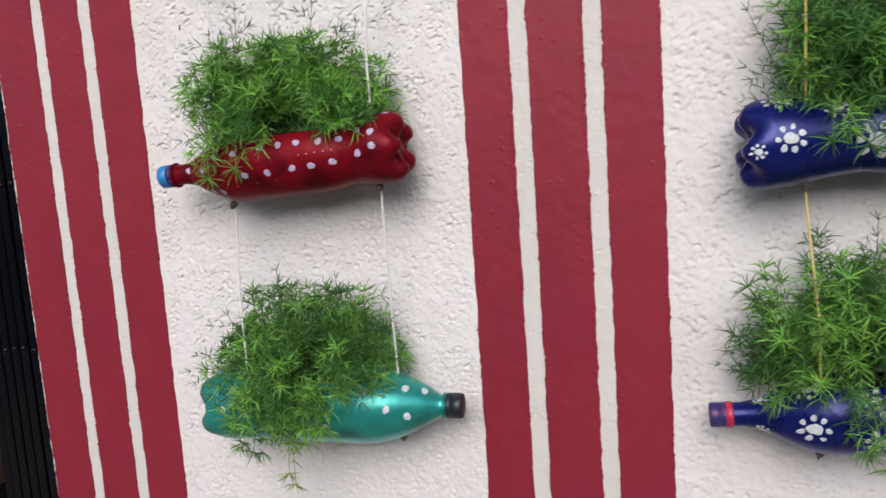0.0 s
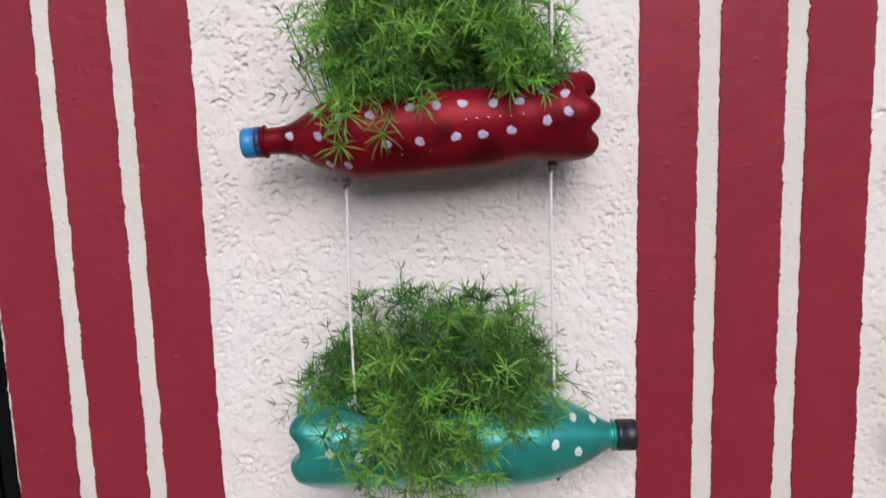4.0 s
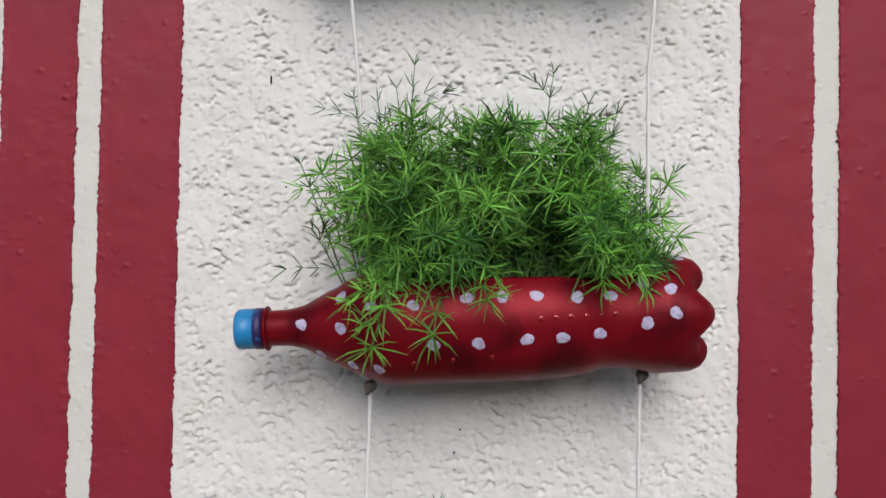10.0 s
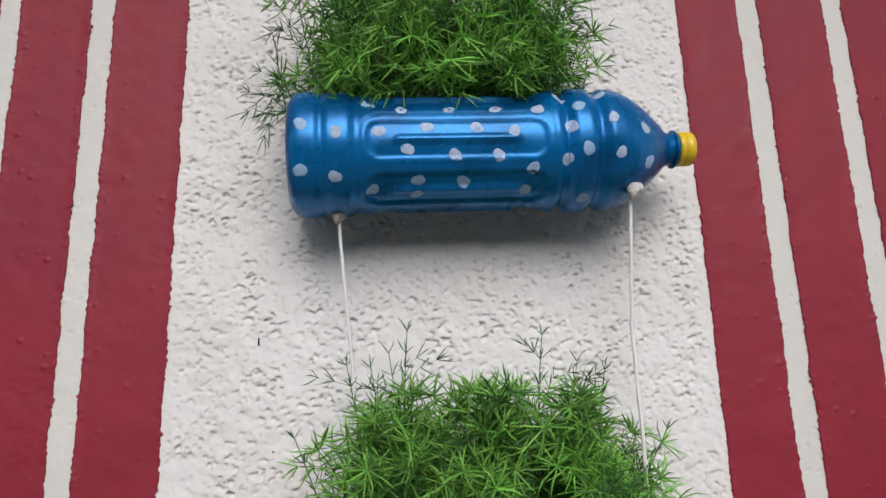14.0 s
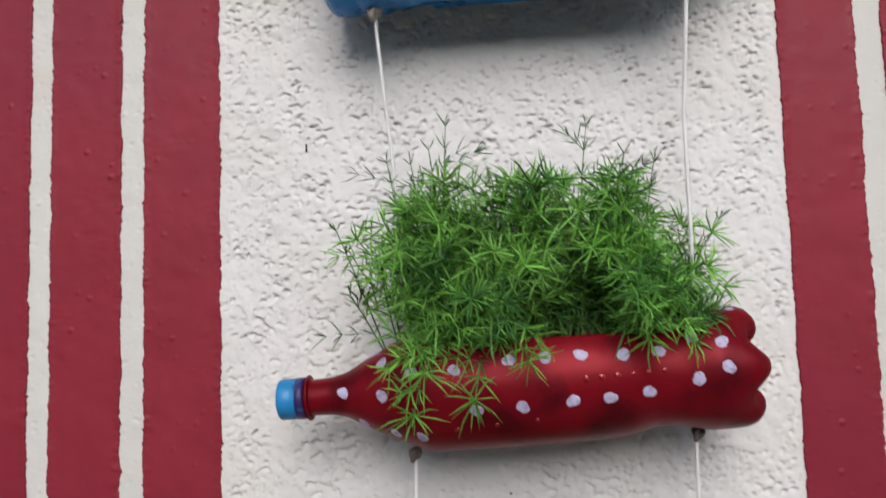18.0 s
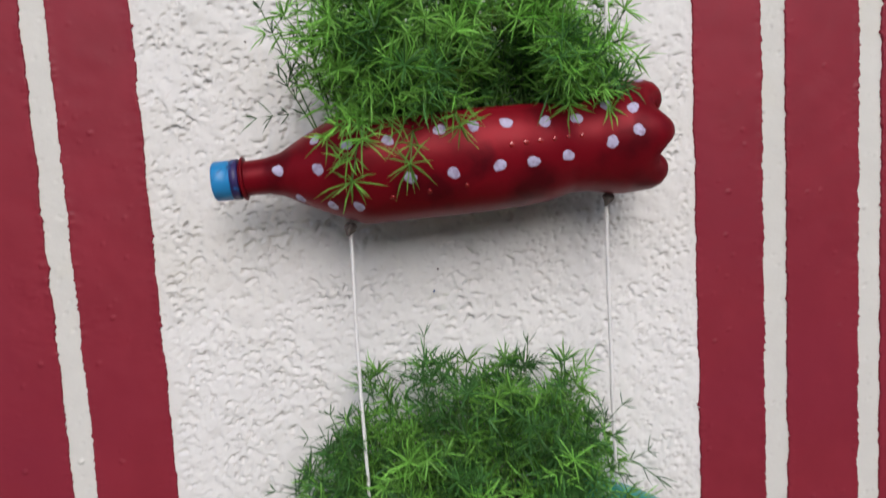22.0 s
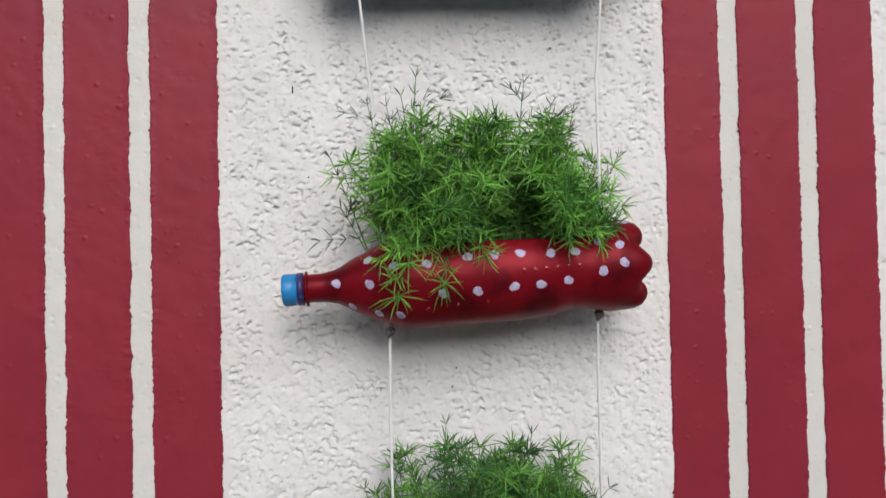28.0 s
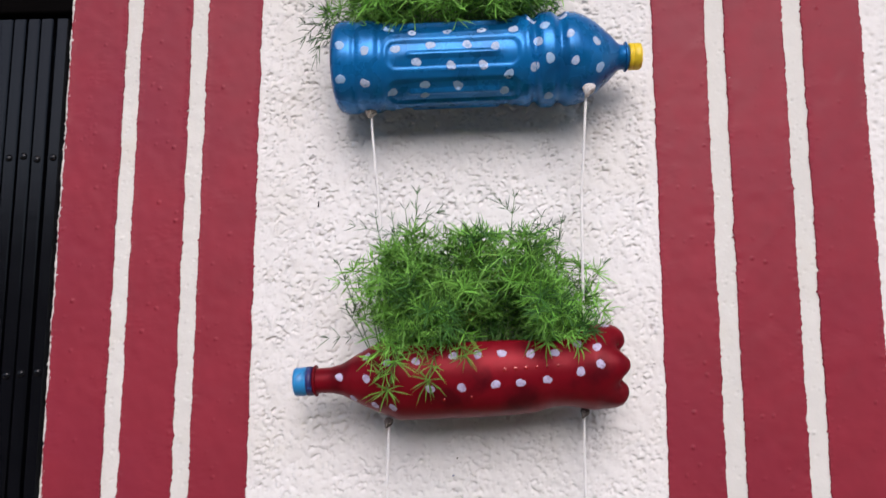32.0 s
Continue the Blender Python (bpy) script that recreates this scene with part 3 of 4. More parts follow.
    w = np.linspace(-1, 1, nw)
    rs = radius(prof, ss) - 0.0013
    level = float(np.median(rs)) * math.sin(radians(90 - half)) - 0.004
    lump = field(ns + 20, nw + 20, 0.003, 0.006, 0.03, 77)[:ns, :nw] * 0.0016
    width = np.sqrt(np.maximum(rs**2 - level**2, 1e-6))
    xs = ss if left else L - ss
    top = np.stack([np.repeat(xs[:, None], nw, 1), width[:, None] * w[None, :] * 0.985, level + lump - 0.001], -1)
    mesh_ob("soil", top.reshape(-1, 3), grid_faces(ns, nw), SOIL, thing, "dark potting soil")
    return thing


def blob(spec, thing, s, deg, size, seed, name="dot", mat=None, stretch=1.0, spin=0.0, thick=1.0):
    """A dab of paint that follows the bottle's skin."""
    g = np.random.default_rng(seed)
    n = 26
    a = np.linspace(0, 2 * math.pi, n, endpoint=False)
    wob = 1 + 0.11 * np.cos(2 * a + g.uniform(0, 6)) + 0.055 * np.cos(3 * a + g.uniform(0, 6)) + 0.035 * np.cos(5 * a + g.uniform(0, 6)) + 0.02 * np.cos(8 * a + g.uniform(0, 6)) + g.normal(0, 0.012, n)
    r = max(0.012, float(radius(spec["prof"], s)))
    out, faces = [], []
    turn = spec.get("turn", 0.0)
    rings = ((0.0, 0.00022), (0.45, 0.00022), (0.8, 0.0002), (0.95, 0.00016), (1.0, -0.0001))
    for f, lift in rings:
        ca, sa = np.cos(a) * size * wob * f * stretch, np.sin(a) * size * wob * f
        du, dv = ca * math.cos(spin) - sa * math.sin(spin), ca * math.sin(spin) + sa * math.cos(spin)
        sv = s + (du if spec["base_left"] else -du)
        pv = radians(deg) + dv / r
        p = skin(spec, sv, pv)
        q = skin(spec, sv + 0.0006, pv) - skin(spec, sv - 0.0006, pv)
        h = skin(spec, sv, pv + 0.01) - skin(spec, sv, pv - 0.01)
        nrm = np.cross(q, h)
        nrm /= np.linalg.norm(nrm, axis=-1, keepdims=True) + 1e-12
        axis_out = np.stack([0 * pv, -np.cos(pv), np.sin(pv)], -1)
        nrm *= np.sign((nrm * axis_out).sum(-1, keepdims=True) + 1e-9)
        out.append(p + nrm * (lift * thick if lift > 0 else lift))
    V = np.concatenate([out[0][:1], *out[1:]])
    for k in range(n):
        k2 = (k + 1) % n
        faces.append((0, 1 + k, 1 + k2))
        for j in range(len(rings) - 2):
            o, o2 = 1 + j * n, 1 + (j + 1) * n
            faces.append((o + k, o2 + k, o2 + k2, o + k2))
    return mesh_ob(name, V, faces, mat or DOT, thing)


def skin(spec, s, phi):
    """The bottle's outer skin, its five-footed end included."""
    s, phi = np.broadcast_arrays(np.asarray(s, float), np.asarray(phi, float))
    p = surface(spec, np.maximum(s, 0.003 if spec.get("flat") else 0.030), phi)
    if spec.get("flat"):
        return p
    near = s < 0.030
    if near.any():
        R = float(radius(spec["prof"], 0.030))
        f5 = lobe(phi, spec["turn"])
        ss = np.clip(s, 0.0, 0.030)
        f = np.interp(ss, [0.0, 0.003, 0.008, 0.015, 0.022, 0.030], [0.72, 0.84, 0.94, 0.99, 1.0, 1.0])
        c = np.interp(ss, [0.0, 0.003, 0.008, 0.015, 0.022, 0.030], [0.30, 0.28, 0.22, 0.12, 0.04, 0.0])
        r = R * f * (1 - c * (1 - f5))
        x = ss if spec["base_left"] else spec["length"] - ss
        alt = np.stack([x, -r * np.cos(phi), r * np.sin(phi)], -1)
        p = np.where(near[..., None], alt, p)
    return p


def paw(spec, thing, s, deg, size, seed, spin=0.0):
    """A pad with a ring of toes."""
    r, size = max(0.012, float(radius(spec["prof"], s))), size * 0.86
    g = random.Random(seed)
    blob(spec, thing, s, deg, size * 0.92, seed, "paw_pad", DOTWHITE, 1.18, spin)
    for k in range(7):
        a = spin + 2 * math.pi * (k + 0.3 + g.uniform(-0.12, 0.12)) / 7
        du, dv = size * g.uniform(1.72, 1.98) * math.cos(a), size * g.uniform(1.66, 1.88) * math.sin(a)
        blob(spec, thing, s + (du if spec["base_left"] else -du), deg + math.degrees(dv / r), size * g.uniform(0.38, 0.49), seed * 31 + k, "paw_toe", DOTWHITE, g.uniform(1.05, 1.4), a)


BOTTLES["red"].update(turn=radians(3), cap_label="blue plastic screw cap", cap_r=0.0138, band=CAPBAND)
BOTTLES["green"].update(turn=radians(-32), cap_label="black plastic screw cap", cap_r=0.0150)
BOTTLES["blue"].update(flat=True, panels=True, cap_label="yellow plastic screw cap", cap_r=0.0136)
BOTTLES["paw_up"].update(turn=radians(-10), cap_label="purple plastic screw cap")
BOTTLES["paw_low"].update(turn=radians(10), cap_label="purple plastic screw cap", ring_paint=CAPRED, cap_r=0.0132)

red = bottle("bottle_planter", "dark red painted plastic bottle planter with white dots", BOTTLES["red"], RED, CAPBLUE, (0.047, 0.230, 47), BOTTLES["red"]["turn"])
blue = bottle("bottle_planter", "bright blue painted plastic bottle planter with white dots", BOTTLES["blue"], BLUE, CAPYELLOW, (0.012, 0.190, 36))
green = bottle("bottle_planter", "metallic teal painted plastic bottle planter with white dots", BOTTLES["green"], GREEN, CAPBLACK, (0.060, 0.225, 45), BOTTLES["green"]["turn"])
paw_up = bottle("bottle_planter", "navy blue painted bottle planter with large white paw prints", BOTTLES["paw_up"], NAVY, CAPPURPLE, (0.055, 0.230, 42), BOTTLES["paw_up"]["turn"])
paw_low = bottle("bottle_planter", "navy blue bottle planter with white paw prints and purple cap", BOTTLES["paw_low"], NAVY, CAPPURPLE, (0.055, 0.235, 42), BOTTLES["paw_low"]["turn"])

RED_DOTS = [(0.2746, 11), (0.2469, 45), (0.2468, 1), (0.1870, -16), (0.1584, -16), (0.1274, -14), (0.1047, -14), (0.0801, -13), (0.0497, -4), (0.0318, 5), (0.1422, 25), (0.1201, 25), (0.0939, 23), (0.0714, 26), (0.0499, 37), (0.0332, 28), (0.0210, 73), (0.1645, 25), (0.2228, -43)]
RED_FAINT = [(0.2622, -56), (0.2404, -50), (0.2520, 80), (0.1990, 20), (0.2260, 22)]
for n, (s, a) in enumerate(RED_DOTS):
    blob(BOTTLES["red"], red, s, a, 0.0040, 400 + n, stretch=0.95 if s > 0.22 else 1.05)
for n, (s, a) in enumerate(RED_FAINT):
    blob(BOTTLES["red"], red, s, a, 0.0038, 450 + n)
for n in range(6):
    blob(BOTTLES["red"], red, 0.0694 + 0.0098 * n, 6.5 - 0.5 * n, 0.0015 + 0.0004 * (n > 2), 480 + n, "moulded_bead", BEAD, thick=3.5)
for n, (s, a) in enumerate(((0.1750, -32), (0.2000, -34), (0.1500, -30))):
    blob(BOTTLES["red"], red, s, a, 0.0017, 495 + n, "moulded_bead", BEAD, thick=2.0)

BLUE_DOTS = [(0.0357, -1), (0.0656, 1), (0.0859, -17), (0.0819, 25), (0.1001, 5), (0.1171, 25), (0.1361, 4), (0.1198, -23), (0.1509, 25), (0.1515, -24), (0.1636, 0), (0.1819, 22), (0.1998, 40), (0.2049, 3), (0.2017, -29), (0.2367, 10), (0.2319, 45), (0.2407, -23), (0.263, 4), (0.0342, -40)]
BLUE_FAINT = [(0.0111, 7), (0.0102, -34), (0.0586, 32), (0.1764, -37), (0.0932, -48), (0.1259, -50), (0.0922, -64), (0.0604, -57), (0.1721, -62), (0.2123, 23), (0.2162, -19), (0.2664, -36), (0.2157, -68)]
for n, (s, a) in enumerate(BLUE_DOTS):
    blob(BOTTLES["blue"], blue, s, a, 0.0045, 500 + n, "dot", DOTBLUE, stretch=0.9 if s > 0.23 else 1.05)
for n, (s, a) in enumerate(BLUE_FAINT):
    blob(BOTTLES["blue"], blue, s, a, 0.0048, 550 + n, "dot", DOTPALE)

GREEN_DOTS = [(0.0438, 6), (0.0704, 0), (0.1219, -16), (0.1536, -16), (0.1761, -16), (0.2223, 37), (0.2408, 69), (0.2683, 54), (0.2884, 66), (0.2498, 11), (0.2718, -6), (0.0604, 72), (0.0538, 36)]
for n, (s, a) in enumerate(GREEN_DOTS):
    blob(BOTTLES["green"], green, s, a, 0.0036 if 0.1 < s < 0.2 else 0.0046, 600 + n, "dot", DOTWHITE, stretch=0.85)

for n, (s, a, size, spin) in enumerate(((0.0446, 5, 0.0072, 0.2), (0.037, 66, 0.0070, 0.9), (0.0886, 46, 0.0060, 0.4), (0.1189, -9, 0.0095, 0.1), (0.016, -8, 0.004, 0.5), (0.185, 20, 0.007, 0.7), (0.225, -15, 0.006, 0.3))):
    paw(BOTTLES["paw_up"], paw_up, s, a, size, 700 + n, spin)
for n, (s, a, size, spin) in enumerate(((0.2345, -5, 0.0078, 0.5), (0.2375, 58, 0.0062, 0.2), (0.279, 78, 0.0040, 0.9), (0.279, -50, 0.0040, 0.4), (0.1784, 30, 0.008, 0.3), (0.1769, -22, 0.007, 0.8), (0.12, -5, 0.008, 0.1), (0.07, 20, 0.007, 0.6))):
    paw(BOTTLES["paw_low"], paw_low, s, a, size, 740 + n, spin)


# ---- cords ----
def cord(name, label, points, r, mat, knots, knot_mat, big=1.0):
    thing, strand = tagged(new(name), label, "cord", "hanging cords"), r
    pts = [Vector(p) for p in points]
    thing.location = pts[0]
    fine = []
    for a, b in zip(pts, pts[1:]):
        k = max(2, int((a - b).length / 0.006))
        fine += [a.lerp(b, i / k) for i in range(k)]
    fine.append(pts[-1])
    n, verts, faces = 8, [], []
    for i, p in enumerate(fine):
        sway = Vector((0.0004 * math.sin(i * 0.21 + pts[0].x * 50), 0.0003 * math.sin(i * 0.17), 0))
        for k in range(n):
            a = 2 * math.pi * k / n + i * 0.5
            rr = r * (1.12 if k % 3 == 0 else 0.95)
            verts.append(p + sway + Vector((rr * math.cos(a), rr * math.sin(a), 0)) - pts[0])
    for i in range(len(fine) - 1):
        for k in range(n):
            k2 = (k + 1) % n
            faces.append((i * n + k, i * n + k2, (i + 1) * n + k2, (i + 1) * n + k))
    mesh_ob("strand", verts, faces, mat, thing)
    for j, (kx, ky, kz) in enumerate(knots):
        bm = bmesh.new()
        g = random.Random(j + 5)
        r = strand * (big if j == 0 else 1.15)
        bmesh.ops.create_icosphere(bm, subdivisions=2, radius=r * 1.7, matrix=Matrix.Translation((kx, ky - r, kz)))
        for c in range(3):
            m = Matrix.Translation((kx + g.uniform(-0.6, 0.6) * r, ky - r, kz - c * r * 0.9)) @ Matrix.Rotation(radians(55 + 50 * c), 4, "X") @ Matrix.Rotation(radians(30 * c), 4, "Y")
            loop = []
            for i in range(12):
                a = 2 * math.pi * i / 12
                loop.append([bm.verts.new(m @ Vector(((2.1 * r + r * 0.95 * math.cos(q)) * math.cos(a), (1.7 * r + r * 0.95 * math.cos(q)) * math.sin(a), r * 0.95 * math.sin(q)))) for q in (0, 1.047, 2.094, 3.142, 4.189, 5.236)])
            for i in range(12):
                for q in range(6):
                    bm.faces.new((loop[i][q], loop[i - 11][q], loop[i - 11][(q + 1) % 6], loop[i][(q + 1) % 6]))
        bmesh.ops.translate(bm, verts=bm.verts[:], vec=-pts[0])
        part("knot", bm, knot_mat[j], thing)
    return thing


cord("hanging_cord", "thin white cord threaded through the bottle planters", [(-0.503, 0.812, 2.42), (-0.4985, 0.812, 1.775), (-0.488, 0.810, 1.66), (-0.476, 0.803, 1.457), (-0.4762, 0.792, 1.33), (-0.4756, 0.790, 1.262), (-0.476, 0.806, 1.168)], 0.00135, CORD, [(-0.4985, 0.810, 1.7755), (-0.476, 0.800, 1.4615), (-0.476, 0.806, 1.166)], [CORDBROWN, CORDDARK, CORDDARK], 1.6)
KNOT = (-0.2795, 0.791, 1.786)
cord("hanging_cord", "thin white cord threaded through the bottle planters", [(-0.362, 0.824, 2.42), (-0.350, 0.824, 1.880), (-0.345, 0.815, 1.850), KNOT, (-0.2865, 0.797, 1.685), (-0.2876, 0.789, 1.605), (-0.288, 0.790, 1.565), (-0.288, 0.803, 1.471), (-0.288, 0.806, 1.32), (-0.283, 0.806, 1.176)], 0.00135, CORD, [(KNOT[0] + 0.001, KNOT[1] - 0.002, KNOT[2] + 0.002), (-0.288, 0.801, 1.4715), (-0.283, 0.804, 1.1745)], [CORDKNOT, CORDDARK, CORDDARK], 1.75)
cord("hanging_cord", "thin yellow cord threaded through the paw print planters", [(0.143, 0.780, 2.42), (0.147, 0.762, 1.72), (0.150, 0.762, 1.60), (0.152, 0.778, 1.530), (0.156, 0.802, 1.443), (0.159, 0.786, 1.370), (0.162, 0.774, 1.310), (0.165, 0.784, 1.250), (0.168, 0.808, 1.168)], 0.00125, CORDYELLOW, [(0.156, 0.802, 1.4455), (0.168, 0.808, 1.168)], [CORDDARK, CORDDARK])
cord("hanging_cord", "thin yellow cord threaded through the paw print planters", [(0.345, 0.800, 2.42), (0.345, 0.800, 1.46), (0.343, 0.808, 1.175)], 0.00125, CORDYELLOW, [(0.345, 0.800, 1.459), (0.343, 0.808, 1.175)], [CORDDARK, CORDDARK])


# ---- asparagus ferns ----
class Foliage:
    """Collects needles and stems of one frond."""

    def __init__(self):
        self.v, self.f, self.s = [], [], []

    def needle(self, p, d, length, width, g, slot=0):
        side = d.cross(Vector((g.gauss(0, 1), g.gauss(0, 1), g.gauss(0, 1))))
        if side.length < 1e-6:
            return
        side.normalize()
        up = side.cross(d)
        bow = up * (length * g.uniform(-0.14, 0.14))
        k, w = len(self.v), width / 2
        ring = (side, up * 0.87 - side * 0.5, -up * 0.87 - side * 0.5)
        mid, tip = p + d * (length * 0.58) + bow, p + d * length + bow * 0.4 - Vector((0, 0, length * 0.05))
        self.v += [p + o * (w * 0.7) for o in ring] + [mid + o * w for o in ring] + [tip]
        for a, b in ((0, 1), (1, 2), (2, 0)):
            self.f += [(k + a, k + b, k + 3 + b, k + 3 + a), (k + 3 + a, k + 3 + b, k + 6)]
        self.s += [slot] * 6

    def leaf(self, p, d, length, width, g):
        """A flat pointed leaf with a fold along its middle."""
        side = d.cross(Vector((g.gauss(0, 1), g.gauss(0, 1), g.gauss(0, 1)))).normalized()
        up = side.cross(d)
        mid, k, w = p + d * (length * 0.45), len(self.v), width / 2
        self.v += [p, mid - side * w, mid + up * w * 0.4, mid + side * w, p + d * length - Vector((0, 0, length * 0.1))]
        self.f += [(k, k + 1, k + 2), (k, k + 2, k + 3), (k + 1, k + 4, k + 2), (k + 2, k + 4, k + 3)]
        self.s += [0] * 4

    def stem(self, pts, r0, r1):
        k0 = len(self.v)
        for i, p in enumerate(pts):
            r = r0 + (r1 - r0) * i / (len(pts) - 1)
            for a in (0, 2.094, 4.189):
                self.v.append(p + Vector((r * math.cos(a), r * math.sin(a), 0.3 * r * math.sin(a + 1))))
        for i in range(len(pts) - 1):
            for j in range(3):
                j2 = (j + 1) % 3
                self.f.append((k0 + 3 * i + j, k0 + 3 * i + j2, k0 + 3 * i + 3 + j2, k0 + 3 * i + 3 + j))
                self.s.append(1)


def whorl(fo, p, d, g, count, length, width, spread):
    side = d.orthogonal().normalized()
    other = d.cross(side)
    a0 = g.uniform(0, 6.28)
    for k in range(count):
        a = a0 + 6.283 * k / count + g.uniform(-0.6, 0.6)
        t = radians(spread + g.uniform(-20, 20))
        way = (d * math.cos(t) + (side * math.cos(a) + other * math.sin(a)) * math.sin(t)).normalized()
        fo.needle(p, way, length * g.uniform(0.6, 1.2), width * g.uniform(0.8, 1.2), g)


def before_wall(p, limit=0.850):
    if p.y > limit:
        p.y = limit - 0.15 * (p.y - limit)
    return p


def curve(root, tip, lift, g):
    span = (tip - root).length
    ctrl = root.lerp(tip, 0.42) + Vector((g.gauss(0, 0.006), g.gauss(0, 0.004), lift * span))
    length = (ctrl - root).length * 0.55 + (tip - ctrl).length * 0.55
    n = max(5, int(length / 0.0100))
    return [before_wall(root * (1 - f) ** 2 + ctrl * 2 * f * (1 - f) + tip * f * f) for f in (i / n for i in range(n + 1))]


def frond(pts, g, bushy=1.0, needle=0.0200, fine=False):
    """A stem along pts with whorls of needles, short side shoots and a star of needles at each tip."""
    fo = Foliage()
    n = len(pts) - 1
    w = 0.00092 if fine else 0.00118
    fo.stem(pts, 0.0008, 0.0004)
    for i in range(2, n + 1):
        dd = (pts[i] - pts[i - 1]).normalized()
        f = i / n
        whorl(fo, pts[i], dd, g, g.randint(3, 5) if fine else g.randint(4, 6), needle * (1.10 - 0.2 * f) * (0.70 if fine else 1.0), w, (54 if fine else 66) - 14 * f)
        if 0.2 < f < 0.97 and g.random() < 0.92 * bushy:
            sp = dd.orthogonal().normalized()
            sp.rotate(Matrix.Rotation(g.uniform(0, 6.28), 3, dd))
            bd = (dd * 0.6 + sp).normalized()
            blen = g.uniform(0.016, 0.036) * (1.2 - 0.6 * f)
            k = max(2, int(blen / 0.0095))
            bp, q = [pts[i]], pts[i].copy()
            for j in range(k):
                bd = (bd + Vector((0, 0, -0.06))).normalized()
                q = before_wall(q + bd * (blen / k))
                bp.append(q.copy())
            fo.stem(bp, 0.0005, 0.0003)
            for j in range(1, k + 1):
                whorl(fo, bp[j], (bp[j] - bp[j - 1] + Vector((0, 0, 1e-5))).normalized(), g, g.randint(3, 5) if fine else g.randint(4, 7), needle * g.uniform(0.75, 1.1) * (0.8 if fine else 1.0), w, (50 if fine else 64) - 16 * j / k)
    if not fine:
        out = ((pts[-1] - pts[-2]).normalized() + Vector((0, -0.5, 0.1))).normalized()
        whorl(fo, pts[-1], out, g, g.randint(8, 11), needle * 1.12, w * 1.05, 68)
    return fo


def fern(label, soil, dome, count, seed, sprigs=(), droops=(), gap=None, dark=0.3, pale=0.012, low=-0.15, span=(-1.0, 1.0), side=None, behind=(), tails=0, corner=None, extras=(), needle=0.0200):
    """soil: x0, x1, y, z of the bed; dome: centre x and z, half width, reach to the front and height of the bush; sprigs and droops: tips of single fronds."""
    g = random.Random(seed)
    x0, x1, y, z = soil
    cx, cz, ax, ay, az = dome
    thing = tagged(new("asparagus_fern"), label, "plant", "ferns in the bottle planters")
    base = Vector(((x0 + x1) / 2, y, z))
    thing.location = base
    todo = []
    while len(todo) < count:
        u, v, w = g.uniform(-1, 1), g.uniform(-1, 1), g.uniform(low, 1)
        r = (abs(u) ** 3 + abs(v) ** 2.4 + abs(w) ** 3) ** (1 / 2.8)
        if r > 1.0 or r < 0.35:
            continue
        k = g.uniform(0.62, 0.95) / r if g.random() < 0.7 else 1.0
        u, v, w = u * k, v * k, w * k
        if w < -0.15 and not span[0] < u < span[1]:
            continue
        if side and u > side[0] and w < side[1]:
            continue
        if corner and (u < corner[0] - corner[1] * min(w, 0.9 - w) or u < corner[0] and w > 0.62):
            continue
        if w < -0.15:
            v = -0.55 - 0.45 * abs(v)
        tip = Vector((cx + ax * u, y - 0.006 + (ay if v < 0 else 0.04) * v, cz + az * w))
        for bx0, bx1, bz, by in behind:
            if bx0 < tip.x < bx1 and tip.z > bz:
                tip.y = max(tip.y, by + 0.02 * g.random())
        rx = min(x1, max(x0, cx + (tip.x - cx) * 0.62 + g.gauss(0, 0.012)))
        root, lift = Vector((rx, y + g.uniform(-0.016, 0.012), z)), g.uniform(0.12, 0.38)
        pts = curve(root, tip, lift, g)
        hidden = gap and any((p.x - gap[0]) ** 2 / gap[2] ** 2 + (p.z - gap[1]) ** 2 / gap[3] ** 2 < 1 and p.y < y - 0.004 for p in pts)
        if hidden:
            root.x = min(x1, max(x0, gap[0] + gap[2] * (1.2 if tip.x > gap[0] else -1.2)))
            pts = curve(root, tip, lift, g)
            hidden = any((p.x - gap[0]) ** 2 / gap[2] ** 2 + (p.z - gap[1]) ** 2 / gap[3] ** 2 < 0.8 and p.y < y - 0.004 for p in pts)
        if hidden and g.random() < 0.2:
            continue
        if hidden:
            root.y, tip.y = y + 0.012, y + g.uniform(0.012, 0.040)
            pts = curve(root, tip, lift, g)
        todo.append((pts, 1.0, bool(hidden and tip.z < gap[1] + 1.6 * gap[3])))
    for rx, tip in extras:
        todo.append((curve(Vector((rx, y - 0.01, z)), Vector(tip), 0.30, g), 0.85, False))
    count = len(todo)
    for rx, tip in sprigs:
        todo.append((curve(Vector((rx, y, z)), Vector(tip), 0.16, g), 0.75, False))
    for rx, tip in droops:
        todo.append((curve(Vector((rx, y - 0.02, z + 0.004)), Vector(tip), 0.55, g), 0.45, False))
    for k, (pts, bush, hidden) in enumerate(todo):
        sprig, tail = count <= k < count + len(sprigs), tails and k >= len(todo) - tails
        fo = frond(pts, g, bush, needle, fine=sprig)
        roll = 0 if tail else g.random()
        # Fronds pushed back in the gap get the shade-dark colour, as sprigs do.
        mat = LEAFSHADE if sprig or hidden else LEAFPALE if tail or roll < pale else LEAFDARK if roll < pale + dark else LEAF
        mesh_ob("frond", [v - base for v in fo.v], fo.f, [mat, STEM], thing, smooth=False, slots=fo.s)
    return thing


